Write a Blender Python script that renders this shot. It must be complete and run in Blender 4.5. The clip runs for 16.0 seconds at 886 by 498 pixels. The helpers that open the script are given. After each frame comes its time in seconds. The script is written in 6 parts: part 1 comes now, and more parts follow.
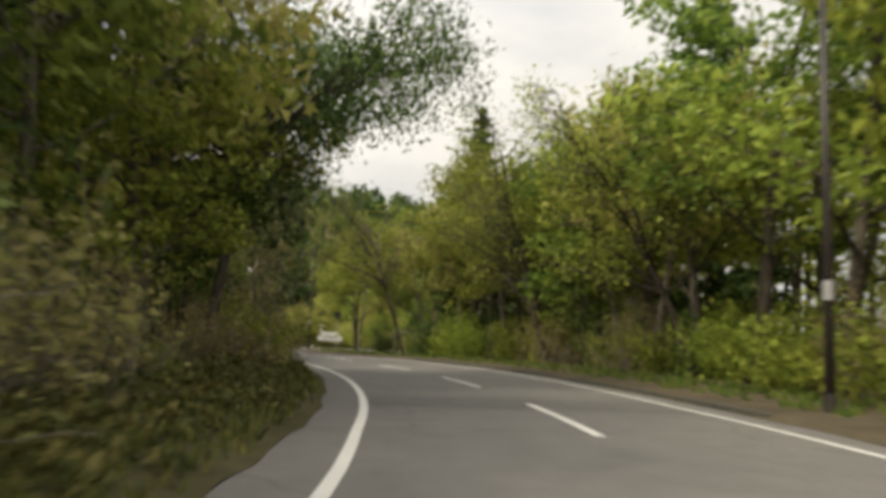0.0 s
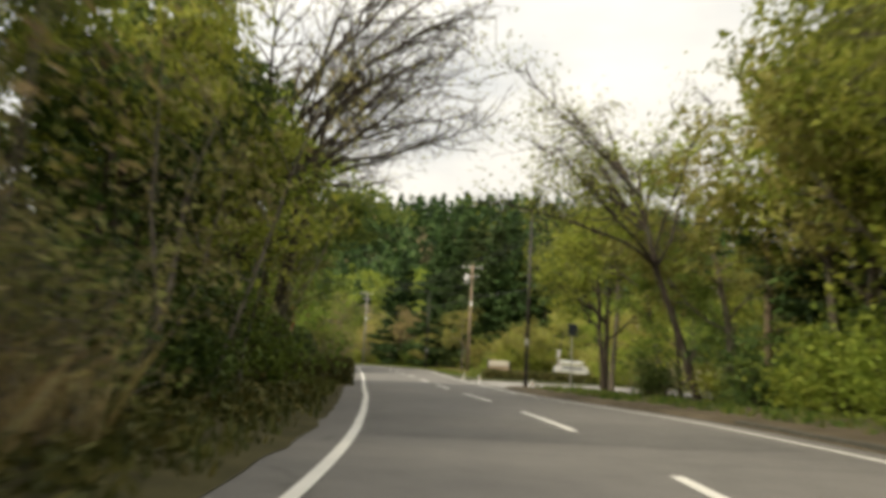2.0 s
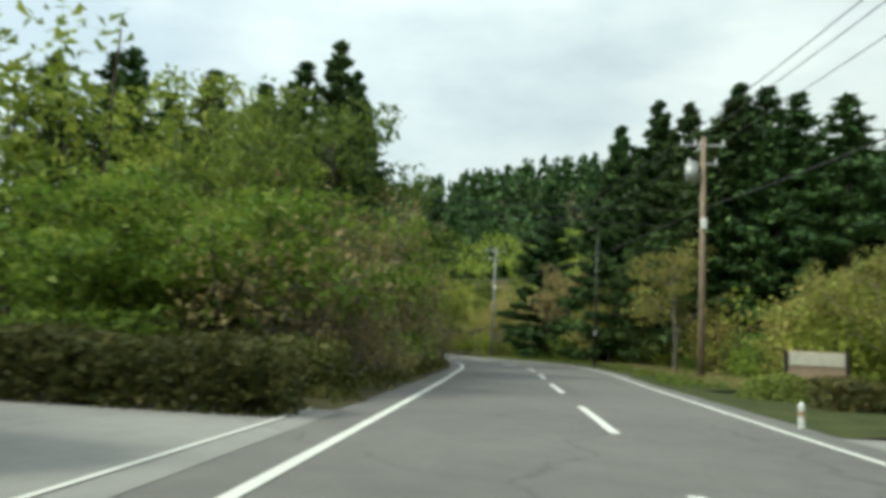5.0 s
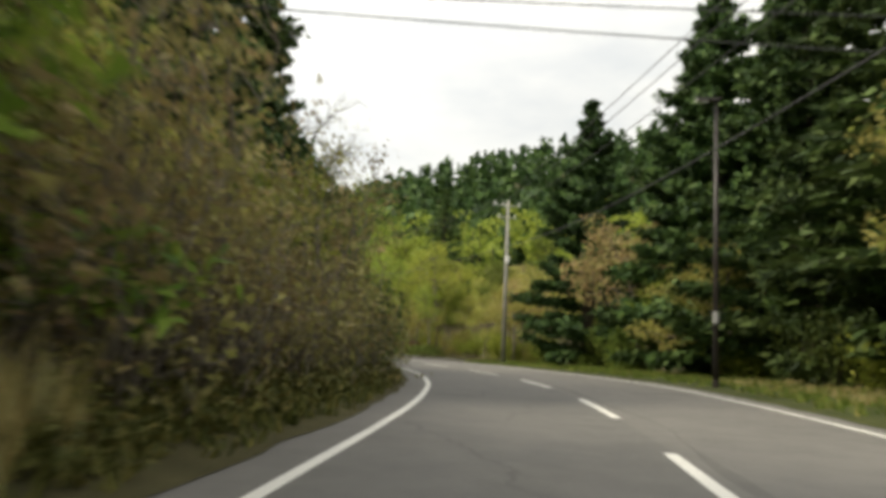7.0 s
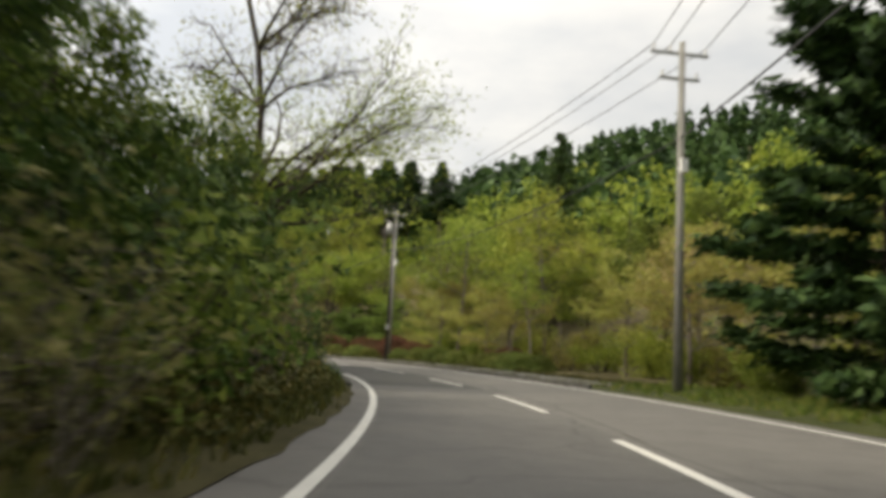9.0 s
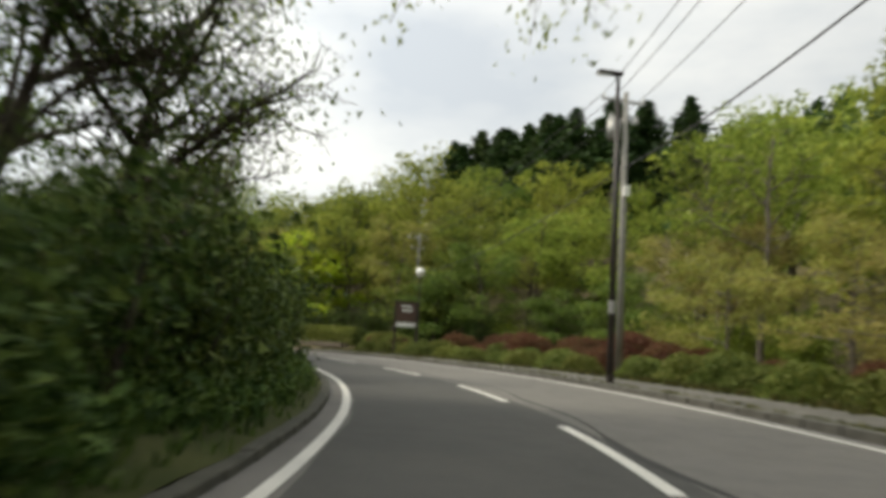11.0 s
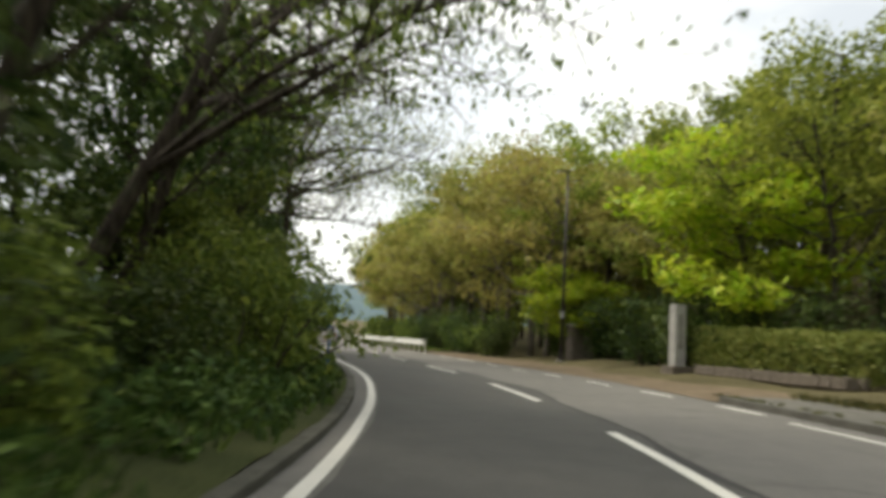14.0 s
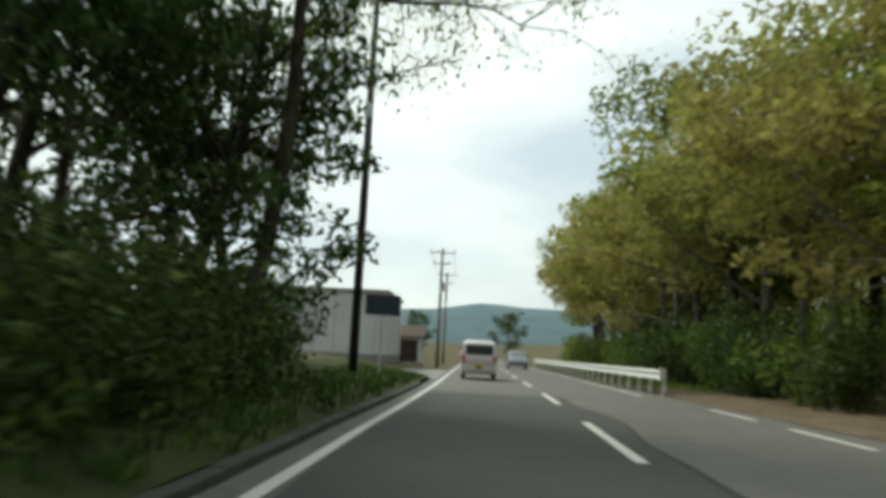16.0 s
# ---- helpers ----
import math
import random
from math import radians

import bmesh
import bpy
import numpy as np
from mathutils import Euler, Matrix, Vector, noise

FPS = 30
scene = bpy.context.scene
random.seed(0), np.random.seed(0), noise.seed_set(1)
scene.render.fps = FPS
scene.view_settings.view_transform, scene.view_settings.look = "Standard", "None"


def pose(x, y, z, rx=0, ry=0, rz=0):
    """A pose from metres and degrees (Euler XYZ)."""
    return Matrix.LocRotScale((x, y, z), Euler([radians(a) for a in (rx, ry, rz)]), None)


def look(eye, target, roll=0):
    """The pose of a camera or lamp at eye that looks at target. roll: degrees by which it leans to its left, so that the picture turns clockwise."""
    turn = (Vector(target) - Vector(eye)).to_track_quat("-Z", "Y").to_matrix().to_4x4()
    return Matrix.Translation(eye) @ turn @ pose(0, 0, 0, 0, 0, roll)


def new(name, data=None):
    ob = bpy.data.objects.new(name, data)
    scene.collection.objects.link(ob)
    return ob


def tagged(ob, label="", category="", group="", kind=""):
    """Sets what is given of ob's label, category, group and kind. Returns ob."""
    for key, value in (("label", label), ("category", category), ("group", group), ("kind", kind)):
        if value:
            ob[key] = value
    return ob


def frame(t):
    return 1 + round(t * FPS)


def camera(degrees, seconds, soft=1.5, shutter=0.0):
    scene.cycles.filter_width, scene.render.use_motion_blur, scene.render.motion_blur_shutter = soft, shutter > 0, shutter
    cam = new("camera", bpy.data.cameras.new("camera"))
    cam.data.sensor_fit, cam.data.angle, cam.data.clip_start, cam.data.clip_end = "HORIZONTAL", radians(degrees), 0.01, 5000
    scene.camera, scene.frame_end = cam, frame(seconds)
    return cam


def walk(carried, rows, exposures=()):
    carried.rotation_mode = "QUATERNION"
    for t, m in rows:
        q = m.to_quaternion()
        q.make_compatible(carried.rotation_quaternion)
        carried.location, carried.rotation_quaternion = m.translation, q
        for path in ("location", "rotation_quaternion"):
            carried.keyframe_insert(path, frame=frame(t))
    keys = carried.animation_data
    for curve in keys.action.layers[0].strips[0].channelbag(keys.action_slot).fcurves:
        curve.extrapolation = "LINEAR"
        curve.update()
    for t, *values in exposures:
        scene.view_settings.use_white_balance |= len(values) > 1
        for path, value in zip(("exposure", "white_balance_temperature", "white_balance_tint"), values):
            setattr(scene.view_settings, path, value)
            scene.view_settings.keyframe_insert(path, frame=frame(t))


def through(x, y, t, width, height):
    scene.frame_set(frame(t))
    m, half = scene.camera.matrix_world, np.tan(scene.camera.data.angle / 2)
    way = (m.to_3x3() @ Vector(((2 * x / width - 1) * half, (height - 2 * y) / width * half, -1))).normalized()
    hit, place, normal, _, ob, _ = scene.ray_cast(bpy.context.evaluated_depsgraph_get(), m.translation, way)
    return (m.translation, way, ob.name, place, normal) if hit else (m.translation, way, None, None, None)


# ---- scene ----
# ------------------------------------------------------------------ camera
cam = camera(58.5, 16.0, soft=4.4, shutter=0.4)
# seconds, x, y, z, yaw to the left, pitch up, roll
PATH = [
    (0.0, -0.016, 0.047, 1.104, 0.068, 6.703, 2.187),
    (0.5, 0.307, 6.726, 1.070, 5.429, 7.017, 2.689),
    (1.0, -0.102, 13.339, 1.010, 10.368, 7.375, 3.497),
    (1.5, -0.973, 19.973, 1.026, 14.614, 7.643, 3.007),
    (2.0, -2.322, 26.490, 1.012, 18.683, 8.168, 3.166),
    (2.5, -4.161, 32.963, 1.019, 22.583, 8.264, 3.570),
    (3.0, -6.297, 39.312, 1.083, 25.818, 8.336, 2.010),
    (3.5, -8.798, 45.427, 1.081, 27.908, 7.588, 1.829),
    (4.0, -11.410, 51.478, 1.076, 28.698, 7.004, 1.879),
    (4.5, -14.020, 57.461, 1.095, 28.956, 6.831, 2.718),
    (5.0, -16.666, 63.431, 1.087, 29.202, 6.885, 2.867),
    (5.5, -19.337, 69.386, 1.082, 29.518, 6.838, 2.849),
    (6.0, -22.036, 75.319, 1.079, 29.835, 6.721, 2.425),
    (6.5, -24.757, 81.238, 1.100, 30.093, 6.772, 2.133),
    (7.0, -27.520, 87.066, 1.098, 30.350, 6.988, 2.488),
    (7.5, -30.369, 93.074, 1.087, 31.159, 6.876, 2.930),
    (8.0, -33.449, 99.157, 1.081, 33.072, 6.999, 3.657),
    (8.5, -36.811, 105.099, 1.081, 35.811, 7.529, 3.073),
    (9.0, -40.487, 110.867, 1.073, 39.268, 7.238, 2.915),
    (9.5, -44.519, 116.377, 1.075, 43.173, 7.088, 2.968),
    (10.0, -48.911, 121.567, 1.072, 47.279, 6.932, 2.532),
    (10.5, -53.621, 126.411, 1.075, 51.472, 6.870, 2.640),
    (11.0, -58.581, 130.824, 1.089, 56.137, 6.709, 3.045),
    (11.5, -63.961, 134.803, 1.099, 61.296, 6.581, 2.637),
    (12.0, -69.513, 138.168, 1.090, 66.804, 6.689, 2.885),
    (12.5, -75.403, 140.998, 1.102, 72.434, 6.838, 3.058),
    (13.0, -81.351, 143.139, 1.128, 77.281, 6.740, 3.016),
    (13.5, -87.354, 144.846, 1.140, 81.288, 6.350, 3.238),
    (14.0, -93.467, 146.122, 1.094, 84.949, 6.363, 3.279),
    (14.5, -99.866, 147.015, 1.097, 88.579, 6.725, 3.000),
    (15.0, -106.314, 147.535, 1.090, 92.614, 6.927, 3.150),
    (15.5, -112.893, 147.533, 1.082, 96.632, 7.042, 3.023),
    (16.0, -119.504, 147.161, 1.050, 99.989, 7.426, 3.016),
]
EXPOSURES = [(0.0, 0.26, 7000, 11), (0.5, 0.62, 7300, 12), (1.0, 0.75, 7400, 12), (1.5, 0.35, 7250, 12), (2.0, 0.3, 7150, 10), (2.5, 0.5, 7300, 13), (3.0, 0.38, 6700, 9), (3.5, -0.02, 6400, 1), (4.0, -0.18, 6000, -5), (4.2, -0.12, 5900, -5),
             (6.3, 0.36, 6500, 1), (6.5, 0.4, 6600, 4), (7.0, 0.36, 6900, 9), (7.5, 0.24, 6850, 8), (8.2, 0.23, 6950, 10), (10.3, -0.06, 6850, 11), (11.0, 0.0, 6700, 8), (11.5, -0.27, 6300, 2), (12.0, -0.53, 6000, -7), (12.5, -0.33, 6000, -7), (13.0, -0.4, 6300, -2),
             (13.5, 0.03, 6700, 6), (14.0, 0.15, 6750, 8), (14.5, -0.02, 6850, 8), (15.0, -0.16, 6700, 4), (15.5, -0.44, 6450, 1), (16.0, -0.33, 6200, -2)]
walk(cam, [(t, pose(x, y, z, 90 + p, 0, w) @ pose(0, 0, 0, 0, 0, r)) for t, x, y, z, w, p, r in PATH], EXPOSURES)

# ------------------------------------------------------------------ light
SUN_AZ, SUN_EL = 228.0, 46.0          # degrees from +y towards +x, and above the horizon
SUN_DIR = Vector((math.sin(radians(SUN_AZ)) * math.cos(radians(SUN_EL)), math.cos(radians(SUN_AZ)) * math.cos(radians(SUN_EL)), math.sin(radians(SUN_EL))))


def make_world():
    w = bpy.data.worlds.new("overcast_sky")
    scene.world = w
    w.use_nodes = True
    nt = w.node_tree
    nt.nodes.clear()
    N = nt.nodes.new
    out, bg, sky = N("ShaderNodeOutputWorld"), N("ShaderNodeBackground"), N("ShaderNodeTexSky")
    sky.sky_type, sky.sun_disc = "NISHITA", False
    sky.sun_elevation, sky.sun_rotation = radians(SUN_EL), radians(SUN_AZ)
    tc, mp = N("ShaderNodeTexCoord"), N("ShaderNodeMapping")
    mp.inputs["Scale"].default_value = (1.0, 1.0, 2.6)
    n1, n2 = N("ShaderNodeTexNoise"), N("ShaderNodeTexNoise")
    n1.inputs["Scale"].default_value, n1.inputs["Detail"].default_value, n1.inputs["Roughness"].default_value = 2.3, 7.0, 0.55
    n2.inputs["Scale"].default_value, n2.inputs["Detail"].default_value = 1.1, 4.0
    r1 = N("ShaderNodeValToRGB")
    r1.color_ramp.elements[0].position, r1.color_ramp.elements[0].color = 0.38, (8.0, 8.35, 8.6, 1)
    r1.color_ramp.elements[1].position, r1.color_ramp.elements[1].color = 0.60, (10.9, 10.9, 10.5, 1)
    r2 = N("ShaderNodeMapRange")
    r2.inputs["From Min"].default_value, r2.inputs["From Max"].default_value = 0.30, 0.52
    r2.inputs["To Min"].default_value, r2.inputs["To Max"].default_value = 0.72, 1.0
    mix = N("ShaderNodeMix")
    mix.data_type = "RGBA"
    for a, b in ((tc.outputs["Generated"], mp.inputs["Vector"]), (mp.outputs[0], n1.inputs["Vector"]), (mp.outputs[0], n2.inputs["Vector"]),
                 (n1.outputs["Fac"], r1.inputs["Fac"]), (n2.outputs["Fac"], r2.inputs["Value"]), (r2.outputs[0], mix.inputs["Factor"]),
                 (sky.outputs[0], mix.inputs["A"]), (r1.outputs[0], mix.inputs["B"]), (mix.outputs["Result"], bg.inputs["Color"]),
                 (bg.outputs[0], out.inputs["Surface"])):
        nt.links.new(a, b)
    # thin cloud is brightest overhead and towards the sun
    dot, lift = N("ShaderNodeVectorMath"), N("ShaderNodeMath")
    dot.operation, lift.operation = "DOT_PRODUCT", "MULTIPLY_ADD"
    dot.inputs[1].default_value = 0.5 * SUN_DIR + Vector((0, 0, 0.3))
    lift.inputs[1].default_value, lift.inputs[2].default_value = 0.110, 0.110 * 0.72
    nt.links.new(tc.outputs["Generated"], dot.inputs[0])
    nt.links.new(dot.outputs["Value"], lift.inputs[0])
    nt.links.new(lift.outputs[0], bg.inputs["Strength"])


make_world()
sun_data = bpy.data.lights.new("sun", "SUN")
sun_data.energy, sun_data.angle, sun_data.color = 2.9, radians(14), (1.0, 0.91, 0.74)
sun = new("sun", sun_data)
sun.matrix_world = look(SUN_DIR * 200, (0, 0, 0))


# ------------------------------------------------------------------ materials
def base_mat(name, rough=0.8, metal=0.0, spec=0.5):
    m = bpy.data.materials.new(name)
    m.use_nodes = True
    nt = m.node_tree
    b = nt.nodes["Principled BSDF"]
    b.inputs["Roughness"].default_value, b.inputs["Metallic"].default_value = rough, metal
    b.inputs["Specular IOR Level"].default_value = spec
    return m, nt, b


def ramp(nt, source, stops):
    r = nt.nodes.new("ShaderNodeValToRGB")
    e = r.color_ramp.elements
    while len(e) < len(stops):
        e.new(0.5)
    for k, (p, c) in enumerate(stops):
        e[k].position, e[k].color = p, (*c, 1)
    nt.links.new(source, r.inputs["Fac"])
    return r.outputs["Color"]


def noise_node(nt, scale, detail=4.0, rough=0.5, space="Object"):
    tc, n = nt.nodes.new("ShaderNodeTexCoord"), nt.nodes.new("ShaderNodeTexNoise")
    n.inputs["Scale"].default_value, n.inputs["Detail"].default_value, n.inputs["Roughness"].default_value = scale, detail, rough
    nt.links.new(tc.outputs[space], n.inputs["Vector"])
    return n.outputs["Fac"]


def mixed(nt, fac, a, b, blend="MIX"):
    m = nt.nodes.new("ShaderNodeMix")
    m.data_type, m.blend_type = "RGBA", blend
    for sock, v in ((m.inputs["Factor"], fac), (m.inputs["A"], a), (m.inputs["B"], b)):
        if isinstance(v, (int, float)):
            sock.default_value = v
        elif isinstance(v, tuple):
            sock.default_value = (*v, 1)
        else:
            nt.links.new(v, sock)
    return m.outputs["Result"]


def bump(nt, b, height, strength=0.3, dist=0.02):
    n = nt.nodes.new("ShaderNodeBump")
    n.inputs["Strength"].default_value, n.inputs["Distance"].default_value = strength, dist
    nt.links.new(height, n.inputs["Height"])
    nt.links.new(n.outputs["Normal"], b.inputs["Normal"])


def surface(name, dark, light, scale=3.0, rough=0.8, fine=60.0, relief=0.3, metal=0.0, spec=0.4, dist=0.01):
    """Two scales of variation and a fine relief."""
    m, nt, b = base_mat(name, rough, metal, spec)
    big, small = noise_node(nt, scale, 5.0), noise_node(nt, fine, 3.0)
    mid = tuple((p + q) / 2 for p, q in zip(dark, light))
    c = ramp(nt, big, [(0.32, dark), (0.68, light)])
    c2 = ramp(nt, small, [(0.3, dark), (0.5, mid), (0.7, light)])
    nt.links.new(mixed(nt, 0.4, c, c2), b.inputs["Base Color"])
    bump(nt, b, small, relief, dist)
    return m


def foliage(name, tones, through=0.4, rough=0.6, hue=0.016):
    """Leaves: each leaf has its own tone, each plant its own tint, and light comes through."""
    m, nt, b = base_mat(name, rough, 0.0, 0.15)
    g, o = nt.nodes.new("ShaderNodeNewGeometry"), nt.nodes.new("ShaderNodeObjectInfo")
    c = ramp(nt, g.outputs["Random Per Island"], [(k / (len(tones) - 1), t) for k, t in enumerate(tones)])
    h = nt.nodes.new("ShaderNodeHueSaturation")
    mr = nt.nodes.new("ShaderNodeMapRange")
    mr.inputs["To Min"].default_value, mr.inputs["To Max"].default_value = 0.504 - hue, 0.504 + hue
    mv = nt.nodes.new("ShaderNodeMapRange")
    mv.inputs["To Min"].default_value, mv.inputs["To Max"].default_value = 0.8, 1.25
    mul = nt.nodes.new("ShaderNodeMath")
    mul.operation = "FRACT"
    m7 = nt.nodes.new("ShaderNodeMath")
    m7.operation = "MULTIPLY"
    m7.inputs[1].default_value = 7.31
    L = nt.links.new
    L(o.outputs["Random"], mr.inputs["Value"])
    L(o.outputs["Random"], m7.inputs[0])
    L(m7.outputs[0], mul.inputs[0])
    L(mul.outputs[0], mv.inputs["Value"])
    L(mr.outputs[0], h.inputs["Hue"])
    L(mv.outputs[0], h.inputs["Value"])
    L(c, h.inputs["Color"])
    L(h.outputs["Color"], b.inputs["Base Color"])
    t, mx, out = nt.nodes.new("ShaderNodeBsdfTranslucent"), nt.nodes.new("ShaderNodeMixShader"), nt.nodes["Material Output"]
    L(h.outputs["Color"], t.inputs["Color"])
    mx.inputs[0].default_value = through
    L(b.outputs[0], mx.inputs[1])
    L(t.outputs[0], mx.inputs[2])
    L(mx.outputs[0], out.inputs["Surface"])
    return m


def asphalt_mat(name, dark, light, cracks=True):
    m, nt, b = base_mat(name, 0.86, 0.0, 0.35)
    grain, wide, mid = noise_node(nt, 90.0, 3.0), noise_node(nt, 0.22, 6.0, 0.6), noise_node(nt, 1.7, 6.0, 0.65)
    c = ramp(nt, wide, [(0.35, dark), (0.65, light)])
    m2 = tuple(0.72 * v for v in dark)
    c = mixed(nt, 0.35, c, ramp(nt, mid, [(0.36, m2), (0.6, light)]))
    c = mixed(nt, 0.35, c, ramp(nt, grain, [(0.3, tuple(0.5 * v for v in dark)), (0.7, tuple(1.25 * v for v in light))]))
    if cracks:
        tc, v = nt.nodes.new("ShaderNodeTexCoord"), nt.nodes.new("ShaderNodeTexVoronoi")
        v.feature = "DISTANCE_TO_EDGE"
        v.inputs["Scale"].default_value = 0.16
        wob = nt.nodes.new("ShaderNodeTexNoise")
        wob.inputs["Scale"].default_value, wob.inputs["Detail"].default_value = 0.8, 5.0
        nt.links.new(tc.outputs["Object"], wob.inputs["Vector"])
        add = nt.nodes.new("ShaderNodeVectorMath")
        add.operation = "ADD"
        nt.links.new(tc.outputs["Object"], add.inputs[0])
        nt.links.new(wob.outputs["Color"], add.inputs[1])
        nt.links.new(add.outputs[0], v.inputs["Vector"])
        line = ramp(nt, v.outputs["Distance"], [(0.0, (1, 1, 1)), (0.006, (0, 0, 0))])
        c = mixed(nt, mixed(nt, 0.5, (0.0, 0.0, 0.0), line), c, tuple(0.45 * v for v in dark))
    nt.links.new(c, b.inputs["Base Color"])
    bump(nt, b, grain, 0.35, 0.006)
    return m


def worn_paint(name, colour, under, cut=0.36):
    m, nt, b = base_mat(name, 0.7, 0.0, 0.4)
    wear, dirt = noise_node(nt, 14.0, 8.0, 0.7), noise_node(nt, 1.3, 4.0)
    c = mixed(nt, ramp(nt, dirt, [(0.3, (0.35, 0.35, 0.35)), (0.6, (0, 0, 0))]), colour, tuple(0.7 * v for v in colour))
    c = mixed(nt, ramp(nt, wear, [(cut - 0.05, (1, 1, 1)), (cut, (0, 0, 0))]), c, under)
    nt.links.new(c, b.inputs["Base Color"])
    return m


def bark_mat(name, dark, light):
    m, nt, b = base_mat(name, 0.9, 0.0, 0.2)
    tc, mp, n = nt.nodes.new("ShaderNodeTexCoord"), nt.nodes.new("ShaderNodeMapping"), nt.nodes.new("ShaderNodeTexNoise")
    mp.inputs["Scale"].default_value = (9, 9, 1.6)
    n.inputs["Scale"].default_value, n.inputs["Detail"].default_value = 1.6, 7.0
    nt.links.new(tc.outputs["Object"], mp.inputs["Vector"])
    nt.links.new(mp.outputs[0], n.inputs["Vector"])
    lichen = noise_node(nt, 1.1, 3.0)
    c = ramp(nt, n.outputs["Fac"], [(0.35, dark), (0.65, light)])
    c = mixed(nt, ramp(nt, lichen, [(0.52, (0, 0, 0)), (0.72, (0.5, 0.5, 0.5))]), c, (0.16, 0.17, 0.11))
    nt.links.new(c, b.inputs["Base Color"])
    bump(nt, b, n.outputs["Fac"], 0.6, 0.03)
    return m


def plain(name, colour, rough=0.5, metal=0.0, spread=0.18, scale=4.0):
    return surface(name, tuple(v * (1 - spread) for v in colour), tuple(min(0.95, v * (1 + spread)) for v in colour), scale, rough, 70.0, 0.08, metal)


ASPHALT = asphalt_mat("asphalt", (0.105, 0.102, 0.095), (0.165, 0.158, 0.146))
ASPHALT_NEW = asphalt_mat("asphalt_patch", (0.047, 0.047, 0.045), (0.076, 0.075, 0.071), False)
ASPHALT_TAR = asphalt_mat("sealing_tar", (0.026, 0.026, 0.026), (0.05, 0.05, 0.048), False)
ASPHALT_LANE = asphalt_mat("asphalt_lane", (0.092, 0.090, 0.085), (0.146, 0.141, 0.131))
ASPHALT_MID = asphalt_mat("asphalt_repair", (0.085, 0.083, 0.078), (0.135, 0.13, 0.12), False)
ASPHALT_PALE = asphalt_mat("pale_asphalt", (0.19, 0.185, 0.175), (0.28, 0.27, 0.25))
PAINT_LINE = worn_paint("road_paint", (0.62, 0.61, 0.57), (0.09, 0.09, 0.085))
GROUND = surface("forest_floor", (0.058, 0.052, 0.029), (0.143, 0.124, 0.065), 0.5, 0.95, 9.0, 0.7, 0, 0.1, 0.08)
VERGE_MAT = surface("grass_verge", (0.027, 0.038, 0.013), (0.080, 0.086, 0.034), 0.9, 0.95, 22.0, 0.8, 0, 0.1, 0.05)
VERGE_BROWN = surface("weedy_brown_verge", (0.036, 0.034, 0.017), (0.095, 0.086, 0.042), 1.3, 0.95, 24.0, 0.8, 0, 0.1, 0.05)
DIRT = surface("dirt_verge", (0.050, 0.042, 0.028), (0.118, 0.096, 0.065), 0.8, 0.95, 26.0, 0.6, 0, 0.1, 0.03)
LITTER = surface("leaf_litter", (0.095, 0.072, 0.048), (0.210, 0.165, 0.115), 1.2, 0.95, 30.0, 0.6, 0, 0.1, 0.03)
PAVE = surface("pavement_asphalt", (0.058, 0.057, 0.049), (0.150, 0.142, 0.126), 1.6, 0.95, 40.0, 0.6)
CONCRETE = surface("weathered_concrete", (0.17, 0.165, 0.15), (0.34, 0.33, 0.30), 1.5, 0.85, 45.0, 0.3)
KERB_DARK = surface("mossy_kerb", (0.028, 0.029, 0.021), (0.080, 0.078, 0.063), 2.0, 0.9, 40.0, 0.4)
KERB_MID = surface("grimy_concrete", (0.055, 0.054, 0.047), (0.145, 0.140, 0.124), 1.5, 0.88, 45.0, 0.3)
STONE = surface("granite", (0.28, 0.275, 0.26), (0.46, 0.45, 0.43), 3.0, 0.8, 80.0, 0.25)
STONE_WALL = surface("field_stone", (0.075, 0.062, 0.050), (0.190, 0.160, 0.130), 2.5, 0.9, 30.0, 0.5)
WOOD_DARK = surface("dark_stained_wood", (0.020, 0.014, 0.012), (0.055, 0.038, 0.030), 4.0, 0.7, 30.0, 0.3)
WOOD_POLE = surface("weathered_wood", (0.17, 0.125, 0.085), (0.32, 0.24, 0.17), 2.0, 0.85, 30.0, 0.3)
STEEL_BROWN = plain("brown_painted_steel", (0.030, 0.024, 0.022), 0.45, 0.0, 0.3)
STEEL_GREY = plain("galvanised_steel", (0.36, 0.36, 0.35), 0.5, 0.5)
STEEL_WHITE = plain("white_painted_steel", (0.66, 0.65, 0.60), 0.45)
BLUE_PAINT = plain("blue_painted_steel", (0.02, 0.09, 0.28), 0.45)
SIGN_BACK = plain("grey_blue_sign", (0.06, 0.075, 0.10), 0.5)
SIGN_BROWN = plain("brown_sign_panel", (0.085, 0.05, 0.038), 0.5)
SIGN_CREAM = plain("cream_sign_panel", (0.70, 0.64, 0.52), 0.5)
SIGN_TAN = plain("tan_sign_panel", (0.42, 0.30, 0.21), 0.6)
WHITE = plain("white_panel", (0.74, 0.74, 0.71), 0.5)
BLACK = plain("black_rubber", (0.018, 0.018, 0.018), 0.7)
BANNER_RED = plain("red_cloth", (0.42, 0.025, 0.06), 0.85)
BANNER_WHITE = plain("white_cloth", (0.72, 0.66, 0.66), 0.85)
GLOBE = plain("opal_glass", (0.80, 0.80, 0.77), 0.25)
CABLE = plain("black_cable", (0.035, 0.035, 0.037), 0.6)
CAR_SILVER = plain("silver_pink_car_paint", (0.60, 0.53, 0.53), 0.28, 0.25, 0.04)
CAR_GREY = plain("grey_car_paint", (0.20, 0.22, 0.24), 0.3, 0.3, 0.05)
CAR_DARK = plain("dark_car_paint", (0.03, 0.03, 0.035), 0.25, 0.2, 0.05)
